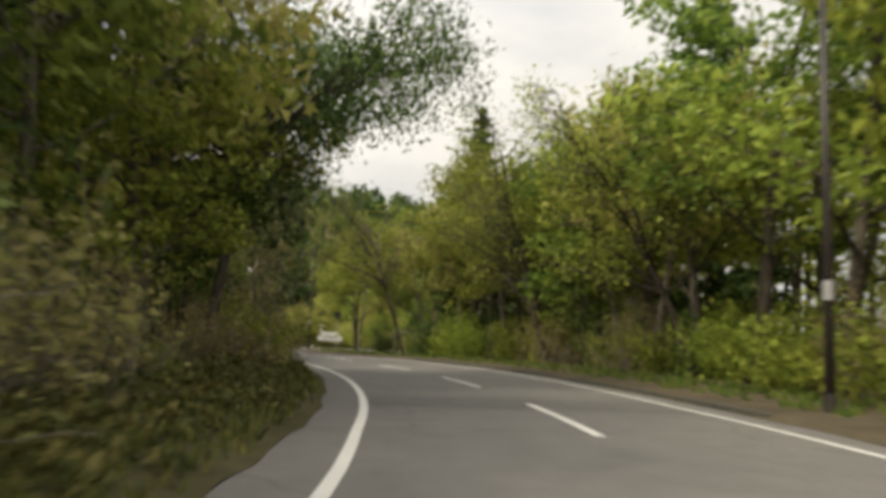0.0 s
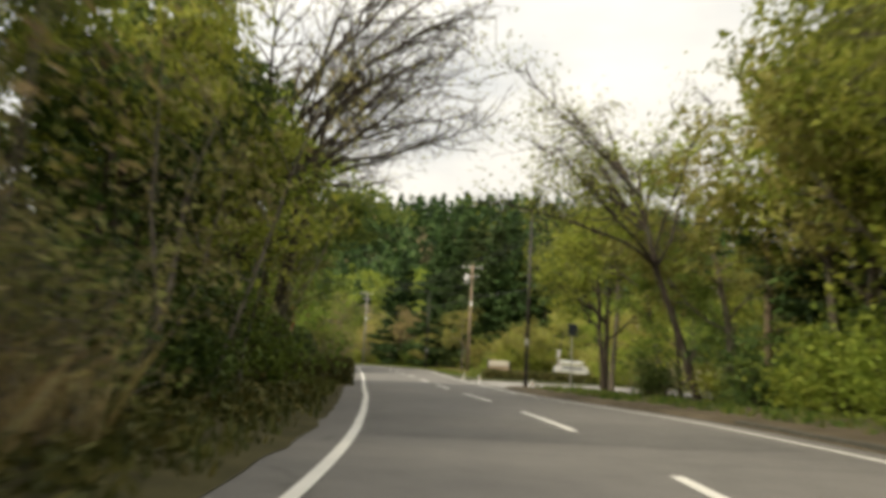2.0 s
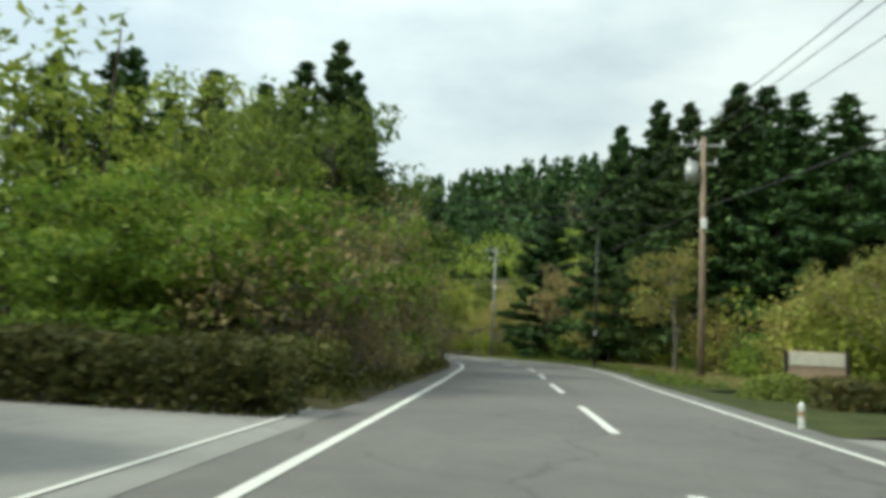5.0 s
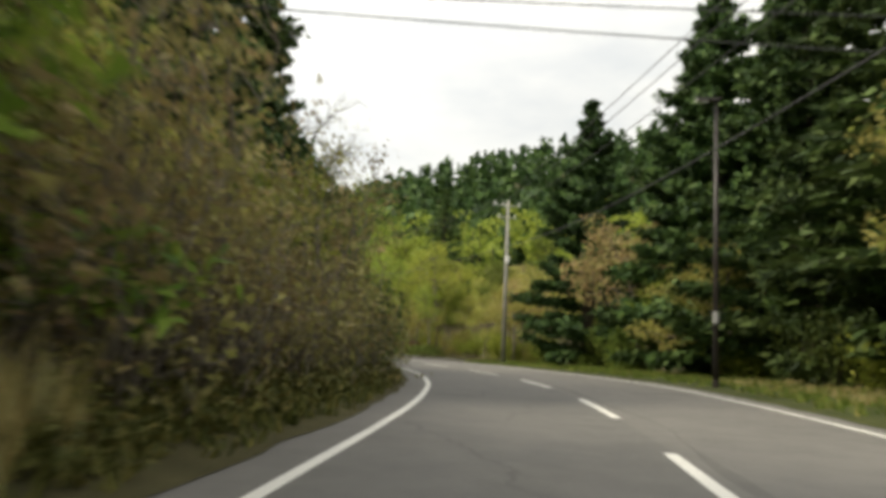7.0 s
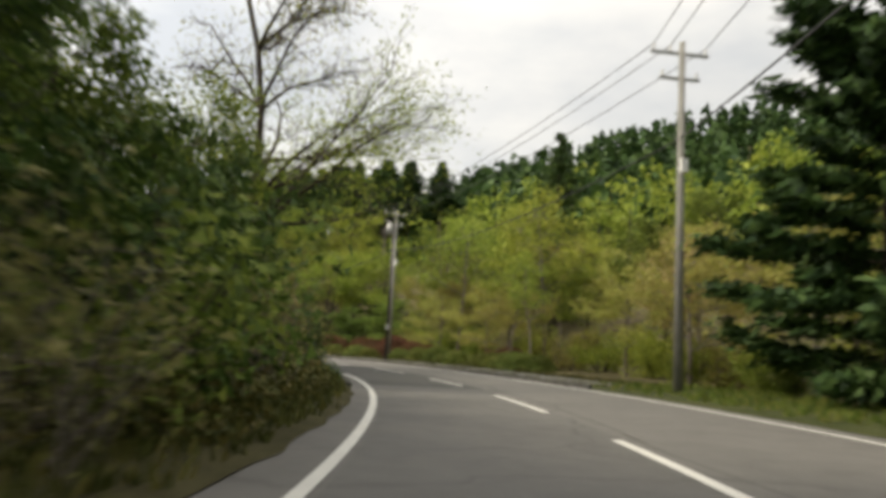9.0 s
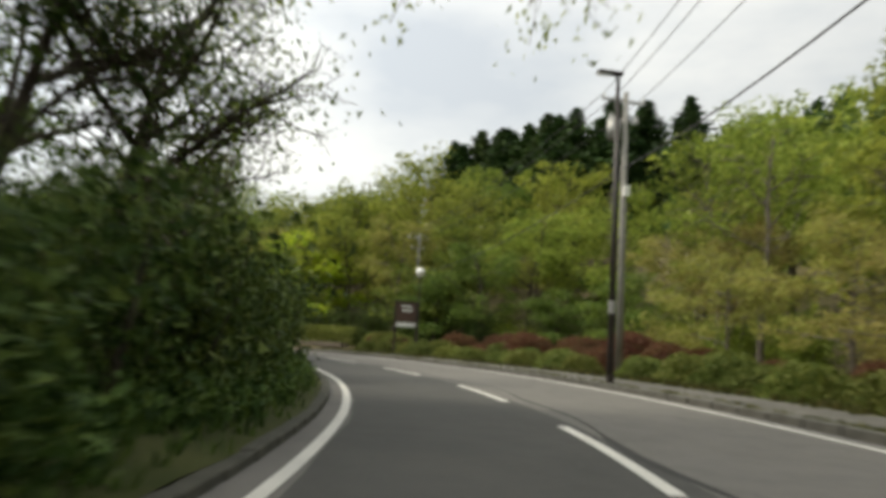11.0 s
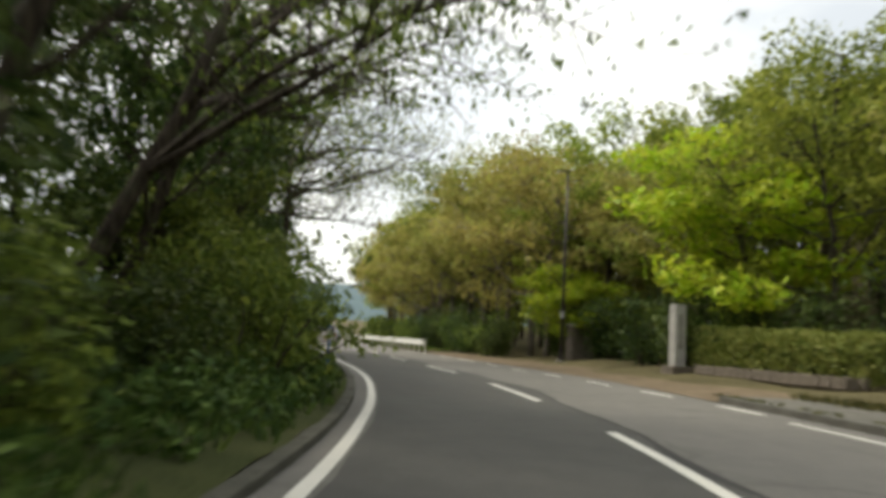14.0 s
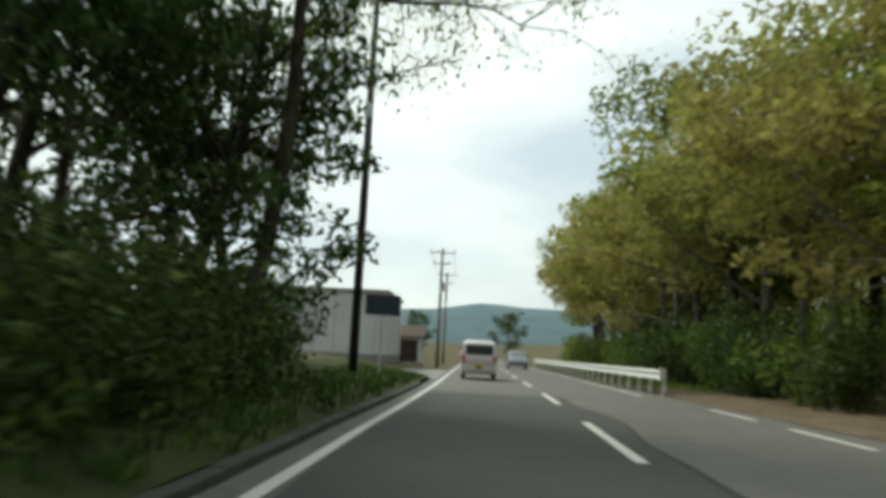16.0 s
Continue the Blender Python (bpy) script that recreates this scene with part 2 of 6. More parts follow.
CAR_GLASS = plain("tinted_glass", (0.014, 0.016, 0.018), 0.08, 0.0, 0.1)
LAMP_RED = plain("red_lamp_lens", (0.42, 0.02, 0.02), 0.25)
PLATE = plain("yellow_plate", (0.72, 0.50, 0.06), 0.5)
WALL_WHITE = surface("white_cladding", (0.50, 0.51, 0.52), (0.62, 0.62, 0.62), 0.8, 0.7, 30.0, 0.1)
ROOF_BROWN = surface("brown_roofing", (0.06, 0.04, 0.035), (0.12, 0.08, 0.065), 1.5, 0.8, 30.0, 0.3)
BARK = bark_mat("bark", (0.022, 0.018, 0.014), (0.085, 0.068, 0.052))
BARK_PALE = bark_mat("pale_bark", (0.075, 0.062, 0.048), (0.23, 0.20, 0.165))
# wooded hills: the blue-green base colour holds the haze of distance
FAR_WOOD_HAZY = surface("far_slope_haze_tint", (0.060, 0.105, 0.125), (0.10, 0.150, 0.165), 0.012, 1.0, 0.15, 0.2)

LEAF = {
    "olive": foliage("olive_spring_leaves", [(0.103, 0.130, 0.021), (0.176, 0.218, 0.033), (0.268, 0.312, 0.050), (0.370, 0.386, 0.074)]),
    "tan": foliage("bronze_young_leaves", [(0.179, 0.157, 0.044), (0.279, 0.260, 0.074), (0.387, 0.343, 0.103), (0.307, 0.354, 0.074)]),
    "green": foliage("mid_green_leaves", [(0.064, 0.098, 0.019), (0.108, 0.158, 0.029), (0.168, 0.228, 0.043), (0.242, 0.292, 0.058)]),
    "lime": foliage("bright_young_maple_leaves", [(0.190, 0.309, 0.018), (0.295, 0.464, 0.025), (0.428, 0.500, 0.038), (0.450, 0.500, 0.063)], 0.4, 0.5, 0.012),
    "fresh": foliage("fresh_maple_leaves", [(0.070, 0.122, 0.018), (0.122, 0.196, 0.026), (0.185, 0.262, 0.038), (0.262, 0.318, 0.052)], 0.4, 0.55, 0.012),
    "dark": foliage("dark_evergreen_leaves", [(0.025, 0.045, 0.013), (0.048, 0.080, 0.019), (0.082, 0.122, 0.027), (0.130, 0.168, 0.040)], 0.2),
    "clipped": foliage("clipped_evergreen_leaves", [(0.016, 0.026, 0.010), (0.028, 0.043, 0.014), (0.044, 0.062, 0.018), (0.066, 0.084, 0.025)], 0.1),
    "conifer": foliage("cedar_needles", [(0.019, 0.036, 0.014), (0.038, 0.070, 0.021), (0.063, 0.108, 0.028), (0.100, 0.148, 0.042)], 0.12, 0.6, 0.02),
    "pink": foliage("pink_bronze_leaves", [(0.255, 0.165, 0.085), (0.365, 0.255, 0.130), (0.370, 0.315, 0.140), (0.310, 0.290, 0.100)]),
    "red": foliage("red_azalea_leaves", [(0.085, 0.040, 0.028), (0.148, 0.062, 0.042), (0.190, 0.095, 0.052), (0.115, 0.098, 0.042)]),
    "hedge": foliage("hedge_leaves", [(0.038, 0.047, 0.014), (0.068, 0.078, 0.021), (0.110, 0.113, 0.031), (0.162, 0.137, 0.042)], 0.15),
    "azalea": foliage("clipped_azalea_leaves", [(0.070, 0.096, 0.020), (0.120, 0.156, 0.032), (0.178, 0.206, 0.045), (0.250, 0.250, 0.075)], 0.2),
    "reed": foliage("dry_reed_blades", [(0.290, 0.200, 0.085), (0.390, 0.310, 0.140), (0.430, 0.390, 0.210), (0.270, 0.230, 0.075)], 0.25),
    "grass": foliage("grass_blades", [(0.050, 0.085, 0.013), (0.093, 0.143, 0.021), (0.157, 0.198, 0.037), (0.243, 0.218, 0.068)], 0.3),
    "thicket": foliage("brown_thicket_leaves", [(0.150, 0.124, 0.056), (0.240, 0.198, 0.085), (0.262, 0.246, 0.078), (0.370, 0.300, 0.145)], hue=0.035),
}


# ------------------------------------------------------------------ the road's line
ROAD_START = (1.84, -0.08)
HEADING = [(-60, -40), (0, -3.99), (15, 5.86), (30, 15.24), (42, 22.48), (52, 25.69), (62, 24.17), (75, 24.3), (90, 24.69), (102, 23.66), (112, 28.62),
           (124, 37.31), (138, 45.27), (152, 54.36), (165, 64.12), (178, 74.4), (190, 80.45), (202, 89.98), (215, 96.23), (228, 96.29), (245, 97.32), (420, 97.3)]
DS = 0.5
S_MIN, S_MAX = -40.0, 400.0
_s = np.arange(S_MIN, S_MAX + DS, DS)
_h = np.radians(np.interp(_s, *np.array(HEADING).T))
_i0 = int(round(-S_MIN / DS))
_x = np.concatenate([[0], np.cumsum(-np.sin(_h[:-1]) * DS)])
_y = np.concatenate([[0], np.cumsum(np.cos(_h[:-1]) * DS)])
_x += ROAD_START[0] - _x[_i0]
_y += ROAD_START[1] - _y[_i0]


def profile(*pairs):
    p = np.array(pairs, float)
    return lambda s: np.interp(s, p[:, 0], p[:, 1])


LEFT_LINE = profile((0, -2.84), (6.5, -2.88), (10, -2.98), (13, -3.0), (30, -3.27), (41, -3.48), (46, -3.48), (56, -3.31), (64, -3.23), (93, -3.25), (105, -3.49), (113, -3.54),
                    (121, -3.47), (147, -3.10), (160, -3.01), (174, -3.03), (188, -2.96), (198, -3.06), (208, -2.99), (215, -3.06), (225, -3.16), (300, -3.17))
RIGHT_LINE = profile((0, 3.0), (16, 3.1), (31, 3.4), (44, 3.4), (58, 2.8), (68, 2.8), (97, 3.3), (105, 3.5), (118, 3.7), (150, 3.5), (177, 3.6), (190, 3.5), (215, 3.8), (240, 3.4), (300, 3.3))
BANK = profile((-40, -.03), (0, -.03), (16, 0), (31, .06), (44, .06), (60, -.06), (80, -.03), (97, .05), (105, .09), (118, .13), (150, .05), (177, .09), (190, .07), (215, 0), (400, 0))
LEFT_EDGE = profile((-40, -3.6), (0, -3.6), (30, -3.95), (46, -4.2), (56, -4.05), (93, -4.0), (113, -4.25), (125, -4.1), (147, -3.5), (160, -3.35), (188, -3.3), (208, -3.35), (225, -3.55), (400, -3.6))
RIGHT_EDGE = profile((-40, 3.7), (0, 3.7), (31, 4.05), (44, 4.05), (58, 3.6), (97, 3.9), (118, 4.3), (150, 3.95), (190, 3.95), (205, 4.4), (215, 5.2), (238, 4.4), (250, 4.0), (400, 4.0))


def at(s, d, z=0.0):
    """World place at the distance s along the road and d to the right of its middle."""
    h = np.interp(s, _s, _h)
    return Vector((float(np.interp(s, _s, _x) + d * np.cos(h)), float(np.interp(s, _s, _y) + d * np.sin(h)), z))


def along(s):
    """The road's heading at s, in degrees to the left of +y."""
    return float(np.degrees(np.interp(s, _s, _h)))


def nearest(x, y):
    """s and d of places far and near."""
    x, y = np.ravel(x), np.ravel(y)
    s, d = np.empty(len(x)), np.empty(len(x))
    for a in range(0, len(x), 4000):
        dx, dy = x[a:a + 4000, None] - _x[None, ::2], y[a:a + 4000, None] - _y[None, ::2]
        i = np.argmin(dx * dx + dy * dy, 1)
        k = np.arange(len(i))
        h = _h[::2][i]
        s[a:a + 4000] = _s[::2][i]
        d[a:a + 4000] = dx[k, i] * np.cos(h) + dy[k, i] * np.sin(h)
    return s, d


def smooth(v, a, b):
    t = np.clip((v - a) / (b - a), 0, 1)
    return t * t * (3 - 2 * t)


def height(x, y):
    """The lie of the land."""
    x, y = np.asarray(x, float), np.asarray(y, float)
    s, d = nearest(x, y)
    s, d = s.reshape(x.shape), d.reshape(x.shape)
    z = np.full(x.shape, -0.10)
    near = smooth(np.abs(d), 4.5, 8.0)
    left_open = smooth(s, 54, 60) * (1 - smooth(s, 84, 92))
    z = z + near * np.where(d < 0, (0.55 * smooth(-d, 4.5, 9) + 0.05 * np.clip(-d - 8, 0, 12)) * (1 - left_open) + left_open * 0.06, 0.0)
    right_rise = smooth(s, 135, 175) * (1 - 0.75 * smooth(s, 240, 275))
    z = z + np.where(d > 0, 0.12 * near + right_rise * (0.35 * smooth(d, 6, 12) + 12.0 * smooth(d, 13, 46)) + (1 - right_rise) * 1.2 * smooth(d, 12, 40), 0)
    z = z + 33 * np.exp(-((x + 118) / 120) ** 2 - ((y - 292) / 52) ** 2) + 24 * np.exp(-((x + 10) / 90) ** 2 - ((y - 330) / 60) ** 2)
    wob = 0.06 * np.sin(x * 0.9 + 1.3 * np.sin(y * 0.45)) + 0.06 * np.sin(y * 0.8 + 0.9 * np.sin(x * 0.5))
    far = np.hypot(x + 60, y - 110)
    flat = smooth(s, 57, 60) * (1 - smooth(s, 94, 97)) * (1 - smooth(np.abs(d), 24, 30))
    near = near * (1 - flat)
    z = z * (1 - flat) + flat * -0.10
    z = z + near * wob + smooth(far, 320, 800) * 8
    return z


def ground_z(x, y):
    return float(height(np.array([x]), np.array([y]))[0])


# ------------------------------------------------------------------ building helpers
def mesh_of(name, verts, faces, mat, shade=False):
    me = bpy.data.meshes.new(name)
    me.from_pydata([tuple(v) for v in verts], [], [tuple(f) for f in faces])
    me.materials.append(mat)
    if shade:
        me.polygons.foreach_set("use_smooth", [True] * len(me.polygons))
    me.update()
    return me


def part(name, data, mat, parent=None, label="", m=None, shade=False):
    """Links a bmesh, a (verts, faces) pair or a mesh as one object under a thing or a part."""
    if isinstance(data, bmesh.types.BMesh):
        me = bpy.data.meshes.new(name)
        data.to_mesh(me)
        data.free()
        me.materials.append(mat)
        if shade:
            me.polygons.foreach_set("use_smooth", [True] * len(me.polygons))
    elif isinstance(data, tuple):
        me = mesh_of(name, data[0], data[1], mat, shade)
    else:
        me = data
    ob = new(name, me)
    if parent is not None:
        ob.parent = parent
    if m is not None:
        ob.matrix_basis = m
    if label:
        tagged(ob, label)
    return ob


def thing(name, m, label, category, group="", kind=""):
    ob = new(name)
    ob.empty_display_size = 0.2
    ob.matrix_basis = m
    return tagged(ob, label, category, group, kind)


def stand(s, d, turn=0.0, z=None, scale=1.0):
    """A pose on the ground beside the road, turned with the road."""
    p = at(s, d)
    p.z = ground_z(p.x, p.y) if z is None else z
    return Matrix.Translation(p) @ pose(0, 0, 0, 0, 0, along(s) + turn) @ Matrix.Diagonal((scale, scale, scale, 1))


def box(w, d, h, x=0, y=0, z=0, bevel=0.0, m=None):
    """A bevelled box with its base at z, centred on x, y."""
    bm = bmesh.new()
    bmesh.ops.create_cube(bm, size=1.0, matrix=Matrix.Translation((x, y, z + h / 2)) @ Matrix.Diagonal((w, d, h, 1)))
    if bevel > 0:
        bmesh.ops.bevel(bm, geom=bm.edges[:], offset=bevel, segments=2, affect="EDGES", profile=0.6)
    if m is not None:
        bmesh.ops.transform(bm, matrix=m, verts=bm.verts)
    return bm


def pipe(r0, r1, h, z=0, sides=12, m=None, ends=True):
    bm = bmesh.new()
    bmesh.ops.create_cone(bm, cap_ends=ends, segments=sides, radius1=r0, radius2=r1, depth=h, matrix=Matrix.Translation((0, 0, z + h / 2)))
    if m is not None:
        bmesh.ops.transform(bm, matrix=m, verts=bm.verts)
    return bm


def ball(r, seg=16, m=None):
    bm = bmesh.new()
    bmesh.ops.create_uvsphere(bm, u_segments=seg, v_segments=seg // 2, radius=r)
    if m is not None:
        bmesh.ops.transform(bm, matrix=m, verts=bm.verts)
    return bm


def tube(points, radii, sides=6):
    """Verts and faces of a round bent stem."""
    pts = np.asarray(points, float)
    t = np.gradient(pts, axis=0)
    t /= np.linalg.norm(t, axis=1)[:, None] + 1e-9
    ref = np.where(np.abs(t[:, 2:3]) > 0.9, np.array([[1.0, 0, 0]]), np.array([[0, 0, 1.0]]))
    a = np.cross(t, ref)
    a /= np.linalg.norm(a, axis=1)[:, None] + 1e-9
    b = np.cross(t, a)
    ang = np.arange(sides) * 2 * np.pi / sides
    ring = pts[:, None] + np.asarray(radii, float)[:, None, None] * (np.cos(ang)[None, :, None] * a[:, None] + np.sin(ang)[None, :, None] * b[:, None])
    v = ring.reshape(-1, 3)
    f = []
    for k in range(len(pts) - 1):
        for j in range(sides):
            j2 = (j + 1) % sides
            f.append((k * sides + j, k * sides + j2, (k + 1) * sides + j2, (k + 1) * sides + j))
    return v, f


def joined(pieces):
    vs, fs, n = [], [], 0
    for v, f in pieces:
        vs.append(np.asarray(v, float).reshape(-1, 3))
        fs += [tuple(int(i) + n for i in q) for q in f]
        n += len(vs[-1])
    return (np.concatenate(vs) if vs else np.zeros((0, 3))), fs


def leaves(centres, size, rng, flat=0.6, slim=0.55, droop=0.0, ways=None):
    """A pointed leaf spray at each place."""
    c = np.asarray(centres, float)
    n = len(c)
    nor = rng.normal(size=(n, 3)) * 0.75 + np.array([0, 0, flat])
    nor /= np.linalg.norm(nor, axis=1)[:, None]
    a = rng.normal(size=(n, 3)) if ways is None else np.asarray(ways) + rng.normal(size=(n, 3)) * 0.35
    a[:, 2] -= droop
    a -= (a * nor).sum(1)[:, None] * nor
    a /= np.linalg.norm(a, axis=1)[:, None] + 1e-9
    b = np.cross(nor, a)
    L = size * rng.uniform(0.6, 1.35, n)[:, None]
    W = L * slim * rng.uniform(0.7, 1.25, n)[:, None]
    side = rng.uniform(0.2, 0.8, n)[:, None]
    back = c - a * L * 0.45
    v = np.stack([back - b * W * side, c + a * L * 0.55 - np.array([0, 0, 1]) * L * 0.08, back + b * W * (1 - side) + a * L * 0.25], 1).reshape(-1, 3)
    f = np.arange(3 * n).reshape(n, 3)
    return v, f.tolist()


def clump(rng, centre, radius, n, squash=0.6):
    """Places in an uneven cloud, denser near its skin."""
    p = rng.normal(size=(n, 3))
    p /= np.linalg.norm(p, axis=1)[:, None]
    p *= (rng.uniform(0.15, 1.0, n) ** 0.5)[:, None] * radius
    p[:, 2] *= squash
    return np.asarray(centre) + p


def bent(rng, start, way, length, n=5, up=0.3, wander=0.15):
    """A wandering line from start along way that bends upwards."""
    p, w = [np.asarray(start, float)], np.asarray(way, float) / np.linalg.norm(way)
    for _ in range(n - 1):
        w = w + rng.normal(size=3) * wander + np.array([0, 0, up / n])
        w /= np.linalg.norm(w)
        p.append(p[-1] + w * length / (n - 1))
    return np.array(p)
# ------------------------------------------------------------------ plant kinds (each mesh is shared by alike plants)
def broadleaf(seed, h, crown, trunk_r, n_leaf, leaf, low=0.28, limbs=9, flat=0.6, squash=0.55, lean=0.06, cl=1.0):
    """Trunk with limbs, and a crown of leaf clumps on the branch ends."""
    rng = np.random.default_rng(seed)
    stem = bent(rng, (0, 0, -0.3), (rng.normal() * lean, rng.normal() * lean, 1), h * 0.8, 8, 0.3, 0.07)
    wood = [tube(stem, np.linspace(trunk_r, trunk_r * 0.25, 8), 7)]
    spots = []
    for k in range(limbs):
        q = low + (0.97 - low) * (k + rng.uniform(0, 0.8)) / limbs
        i = min(int(q * 7), 6)
        p0 = stem[i] + (stem[i + 1] - stem[i]) * (q * 7 - i)
        ang = k * 2.4 + rng.uniform(-0.5, 0.5)
        reach = crown * (1.05 - 0.65 * max(0, q - 0.45) / 0.55) * rng.uniform(0.75, 1.15)
        line = bent(rng, p0, (np.cos(ang), np.sin(ang), 0.35 + 0.5 * q), reach, 6, 0.35, 0.16)
        wood.append(tube(line, np.linspace(trunk_r * (0.42 - 0.2 * q), 0.015, 6), 5))
        for j in (2, 3, 4, 5):
            for _ in range(2):
                a2 = ang + rng.uniform(-1.3, 1.3)
                tw = bent(rng, line[j], (np.cos(a2), np.sin(a2), rng.uniform(-0.1, 0.6)), crown * rng.uniform(0.2, 0.42), 3, 0.1, 0.2)
                wood.append(tube(tw, np.linspace(0.03, 0.007, 3), 3))
                spots.append((tw[-1], crown * rng.uniform(0.16, 0.30) * cl))
    spots.append((stem[-1] + np.array([0, 0, h * 0.08]), crown * 0.3))
    spots.append((stem[-2], crown * 0.35))
    each = max(6, n_leaf // len(spots))
    pts = np.concatenate([clump(rng, c, r, each, squash) for c, r in spots])
    return joined(wood), leaves(pts, leaf, rng, flat)


def layered(seed, h, crown, trunk_r, n_leaf, leaf):
    """A maple with level sprays in tiers."""
    rng = np.random.default_rng(seed)
    stem = bent(rng, (0, 0, -0.3), (0.1, 0.05, 1), h * 0.8, 7, 0.2, 0.14)
    wood, pts = [tube(stem, np.linspace(trunk_r, trunk_r * 0.3, 7), 7)], []
    tiers = 16
    for k in range(tiers):
        q = 0.32 + 0.68 * k / tiers
        i = min(int(q * 6), 5)
        p0 = stem[i]
        ang = k * 2.39
        line = bent(rng, p0, (np.cos(ang), np.sin(ang), 0.25), crown * (1.1 - 0.6 * q) * rng.uniform(0.8, 1.2), 6, 0.05, 0.14)
        wood.append(tube(line, np.linspace(trunk_r * 0.3, 0.012, 6), 4))
        for j in (2, 3, 4, 5):
            pts.append(clump(rng, line[j], crown * rng.uniform(0.2, 0.33), n_leaf // (tiers * 4), 0.4))
    pts.append(clump(rng, stem[-1] + np.array([0, 0, 0.3]), crown * 0.35, n_leaf // 20, 0.4))
    return joined(wood), leaves(np.concatenate(pts), leaf, rng, 1.3)


def conifer(seed, h, crown, n_leaf, leaf, bare=0.1):
    """A cedar: straight trunk, drooping branches in whorls, sprays along each."""
    rng = np.random.default_rng(seed)
    wood = [tube([(0, 0, -0.3), (0.03, 0, h * 0.3), (0, 0.05, h * 0.7), (0, 0, h)], [crown * 0.085, crown * 0.07, crown * 0.035, 0.01], 8)]
    pts, ways, total = [], [], 0
    levels = int(h * 1.5)
    for k in range(levels):
        for j in range(5):
            q = bare + (1 - bare) * min(0.995, (k + rng.uniform(0, 1.1)) / levels)
            u0 = (q - bare) / (1 - bare)
            reach = crown * min(1.0, 3.0 * u0 + 0.6) * (1 - u0) ** 0.85 * rng.uniform(0.78, 1.15) + 0.12
            ang = k * 1.1 + j * 1.26 + rng.uniform(-0.5, 0.5)
            r = reach * rng.uniform(0.65, 1.15)
            line = bent(rng, (0, 0, q * h), (np.cos(ang), np.sin(ang), -0.12 + 0.55 * q), r, 4, 0.25, 0.08)
            wood.append(tube(line, np.linspace(0.035 * (1.2 - q), 0.008, 4), 3))
            m = max(4, int(n_leaf / (levels * 5) * (0.35 + 1.3 * r / crown)))
            u = rng.uniform(0.25, 1.05, m) * 3
            i = np.clip(u.astype(int), 0, 2)
            base = line[i] + (line[i + 1] - line[i]) * (u - i)[:, None]
            base += rng.normal(size=(m, 3)) * np.array([0.28, 0.28, 0.16]) * (0.35 + 0.5 * r / crown)
            pts.append(base)
            ways.append(np.tile(line[-1] - line[0], (m, 1)) / max(r, 0.2))
    return joined(wood), leaves(np.concatenate(pts), leaf, rng, 0.5, 0.42, 0.35, np.concatenate(ways))


def bare_tree(seed, h, spread, trunk_r, lean, n_leaf, leaf, fork=3, rise=(0.55, 1.2)):
    """A leaning tree with arching limbs, fine twigs and few leaves."""
    rng = np.random.default_rng(seed)
    stem = bent(rng, (0, 0, -0.3), (lean[0], lean[1], 1), h * 0.62, 7, 0.15, 0.06)
    wood, ends = [tube(stem, np.linspace(trunk_r, trunk_r * 0.5, 7), 8)], []
    for k in range(11):
        i = fork + k % (7 - fork)
        ang = math.atan2(lean[1], lean[0]) + rng.uniform(-1.7, 1.7) if k % 3 else rng.uniform(0, 6.28)
        line = bent(rng, stem[i], (np.cos(ang) * 0.9, np.sin(ang) * 0.9, rng.uniform(*rise)), spread * rng.uniform(0.6, 1.1), 8, -0.1, 0.12)
        wood.append(tube(line, np.linspace(trunk_r * 0.45, 0.02, 8), 6))
        for j in range(2, 8):
            for _ in range(3):
                a2 = ang + rng.uniform(-1.2, 1.2)
                tw = bent(rng, line[j], (np.cos(a2), np.sin(a2), rng.uniform(-0.05, 0.8)), spread * rng.uniform(0.16, 0.36), 6, 0.0, 0.2)
                wood.append(tube(tw, np.linspace(0.026, 0.008, 6), 3))
                ends.append(tw[-1])
                for _ in range(4):
                    w2 = tw[-3] - tw[-4] + rng.normal(size=3) * 0.16
                    t2 = bent(rng, tw[rng.integers(2, 6)], w2, spread * rng.uniform(0.08, 0.16), 3, 0.0, 0.22)
                    wood.append(tube(t2, np.linspace(0.011, 0.005, 3), 3))
                    ends.append(t2[-1])
    e = np.array(ends)
    pts = e[rng.integers(0, len(e), n_leaf)] + rng.normal(size=(n_leaf, 3)) * 0.28
    return joined(wood), leaves(pts, leaf, rng, 0.4)


def shrub(seed, r, h, n_leaf, leaf, stems=9, ragged=0.35, slim=0.55):
    """Stems from the ground and an uneven mound of leaves."""
    rng = np.random.default_rng(seed)
    wood, pts = [], []
    for k in range(stems):
        ang, out = rng.uniform(0, 6.28), rng.uniform(0.2, 0.9)
        line = bent(rng, (0.15 * r * np.cos(ang), 0.15 * r * np.sin(ang), -0.1), (np.cos(ang) * out * r, np.sin(ang) * out * r, h), h * rng.uniform(0.75, 1.1), 5, 0.1, 0.12)
        wood.append(tube(line, np.linspace(0.03 + 0.01 * r, 0.006, 5), 4))
        for j in (1, 2, 3, 4):
            pts.append(clump(rng, line[j] + rng.normal(size=3) * r * 0.16, r * rng.uniform(0.28, 0.28 + ragged), n_leaf // (stems * 4), 0.75))
    return joined(wood), leaves(np.concatenate(pts), leaf, rng, 0.5, slim)


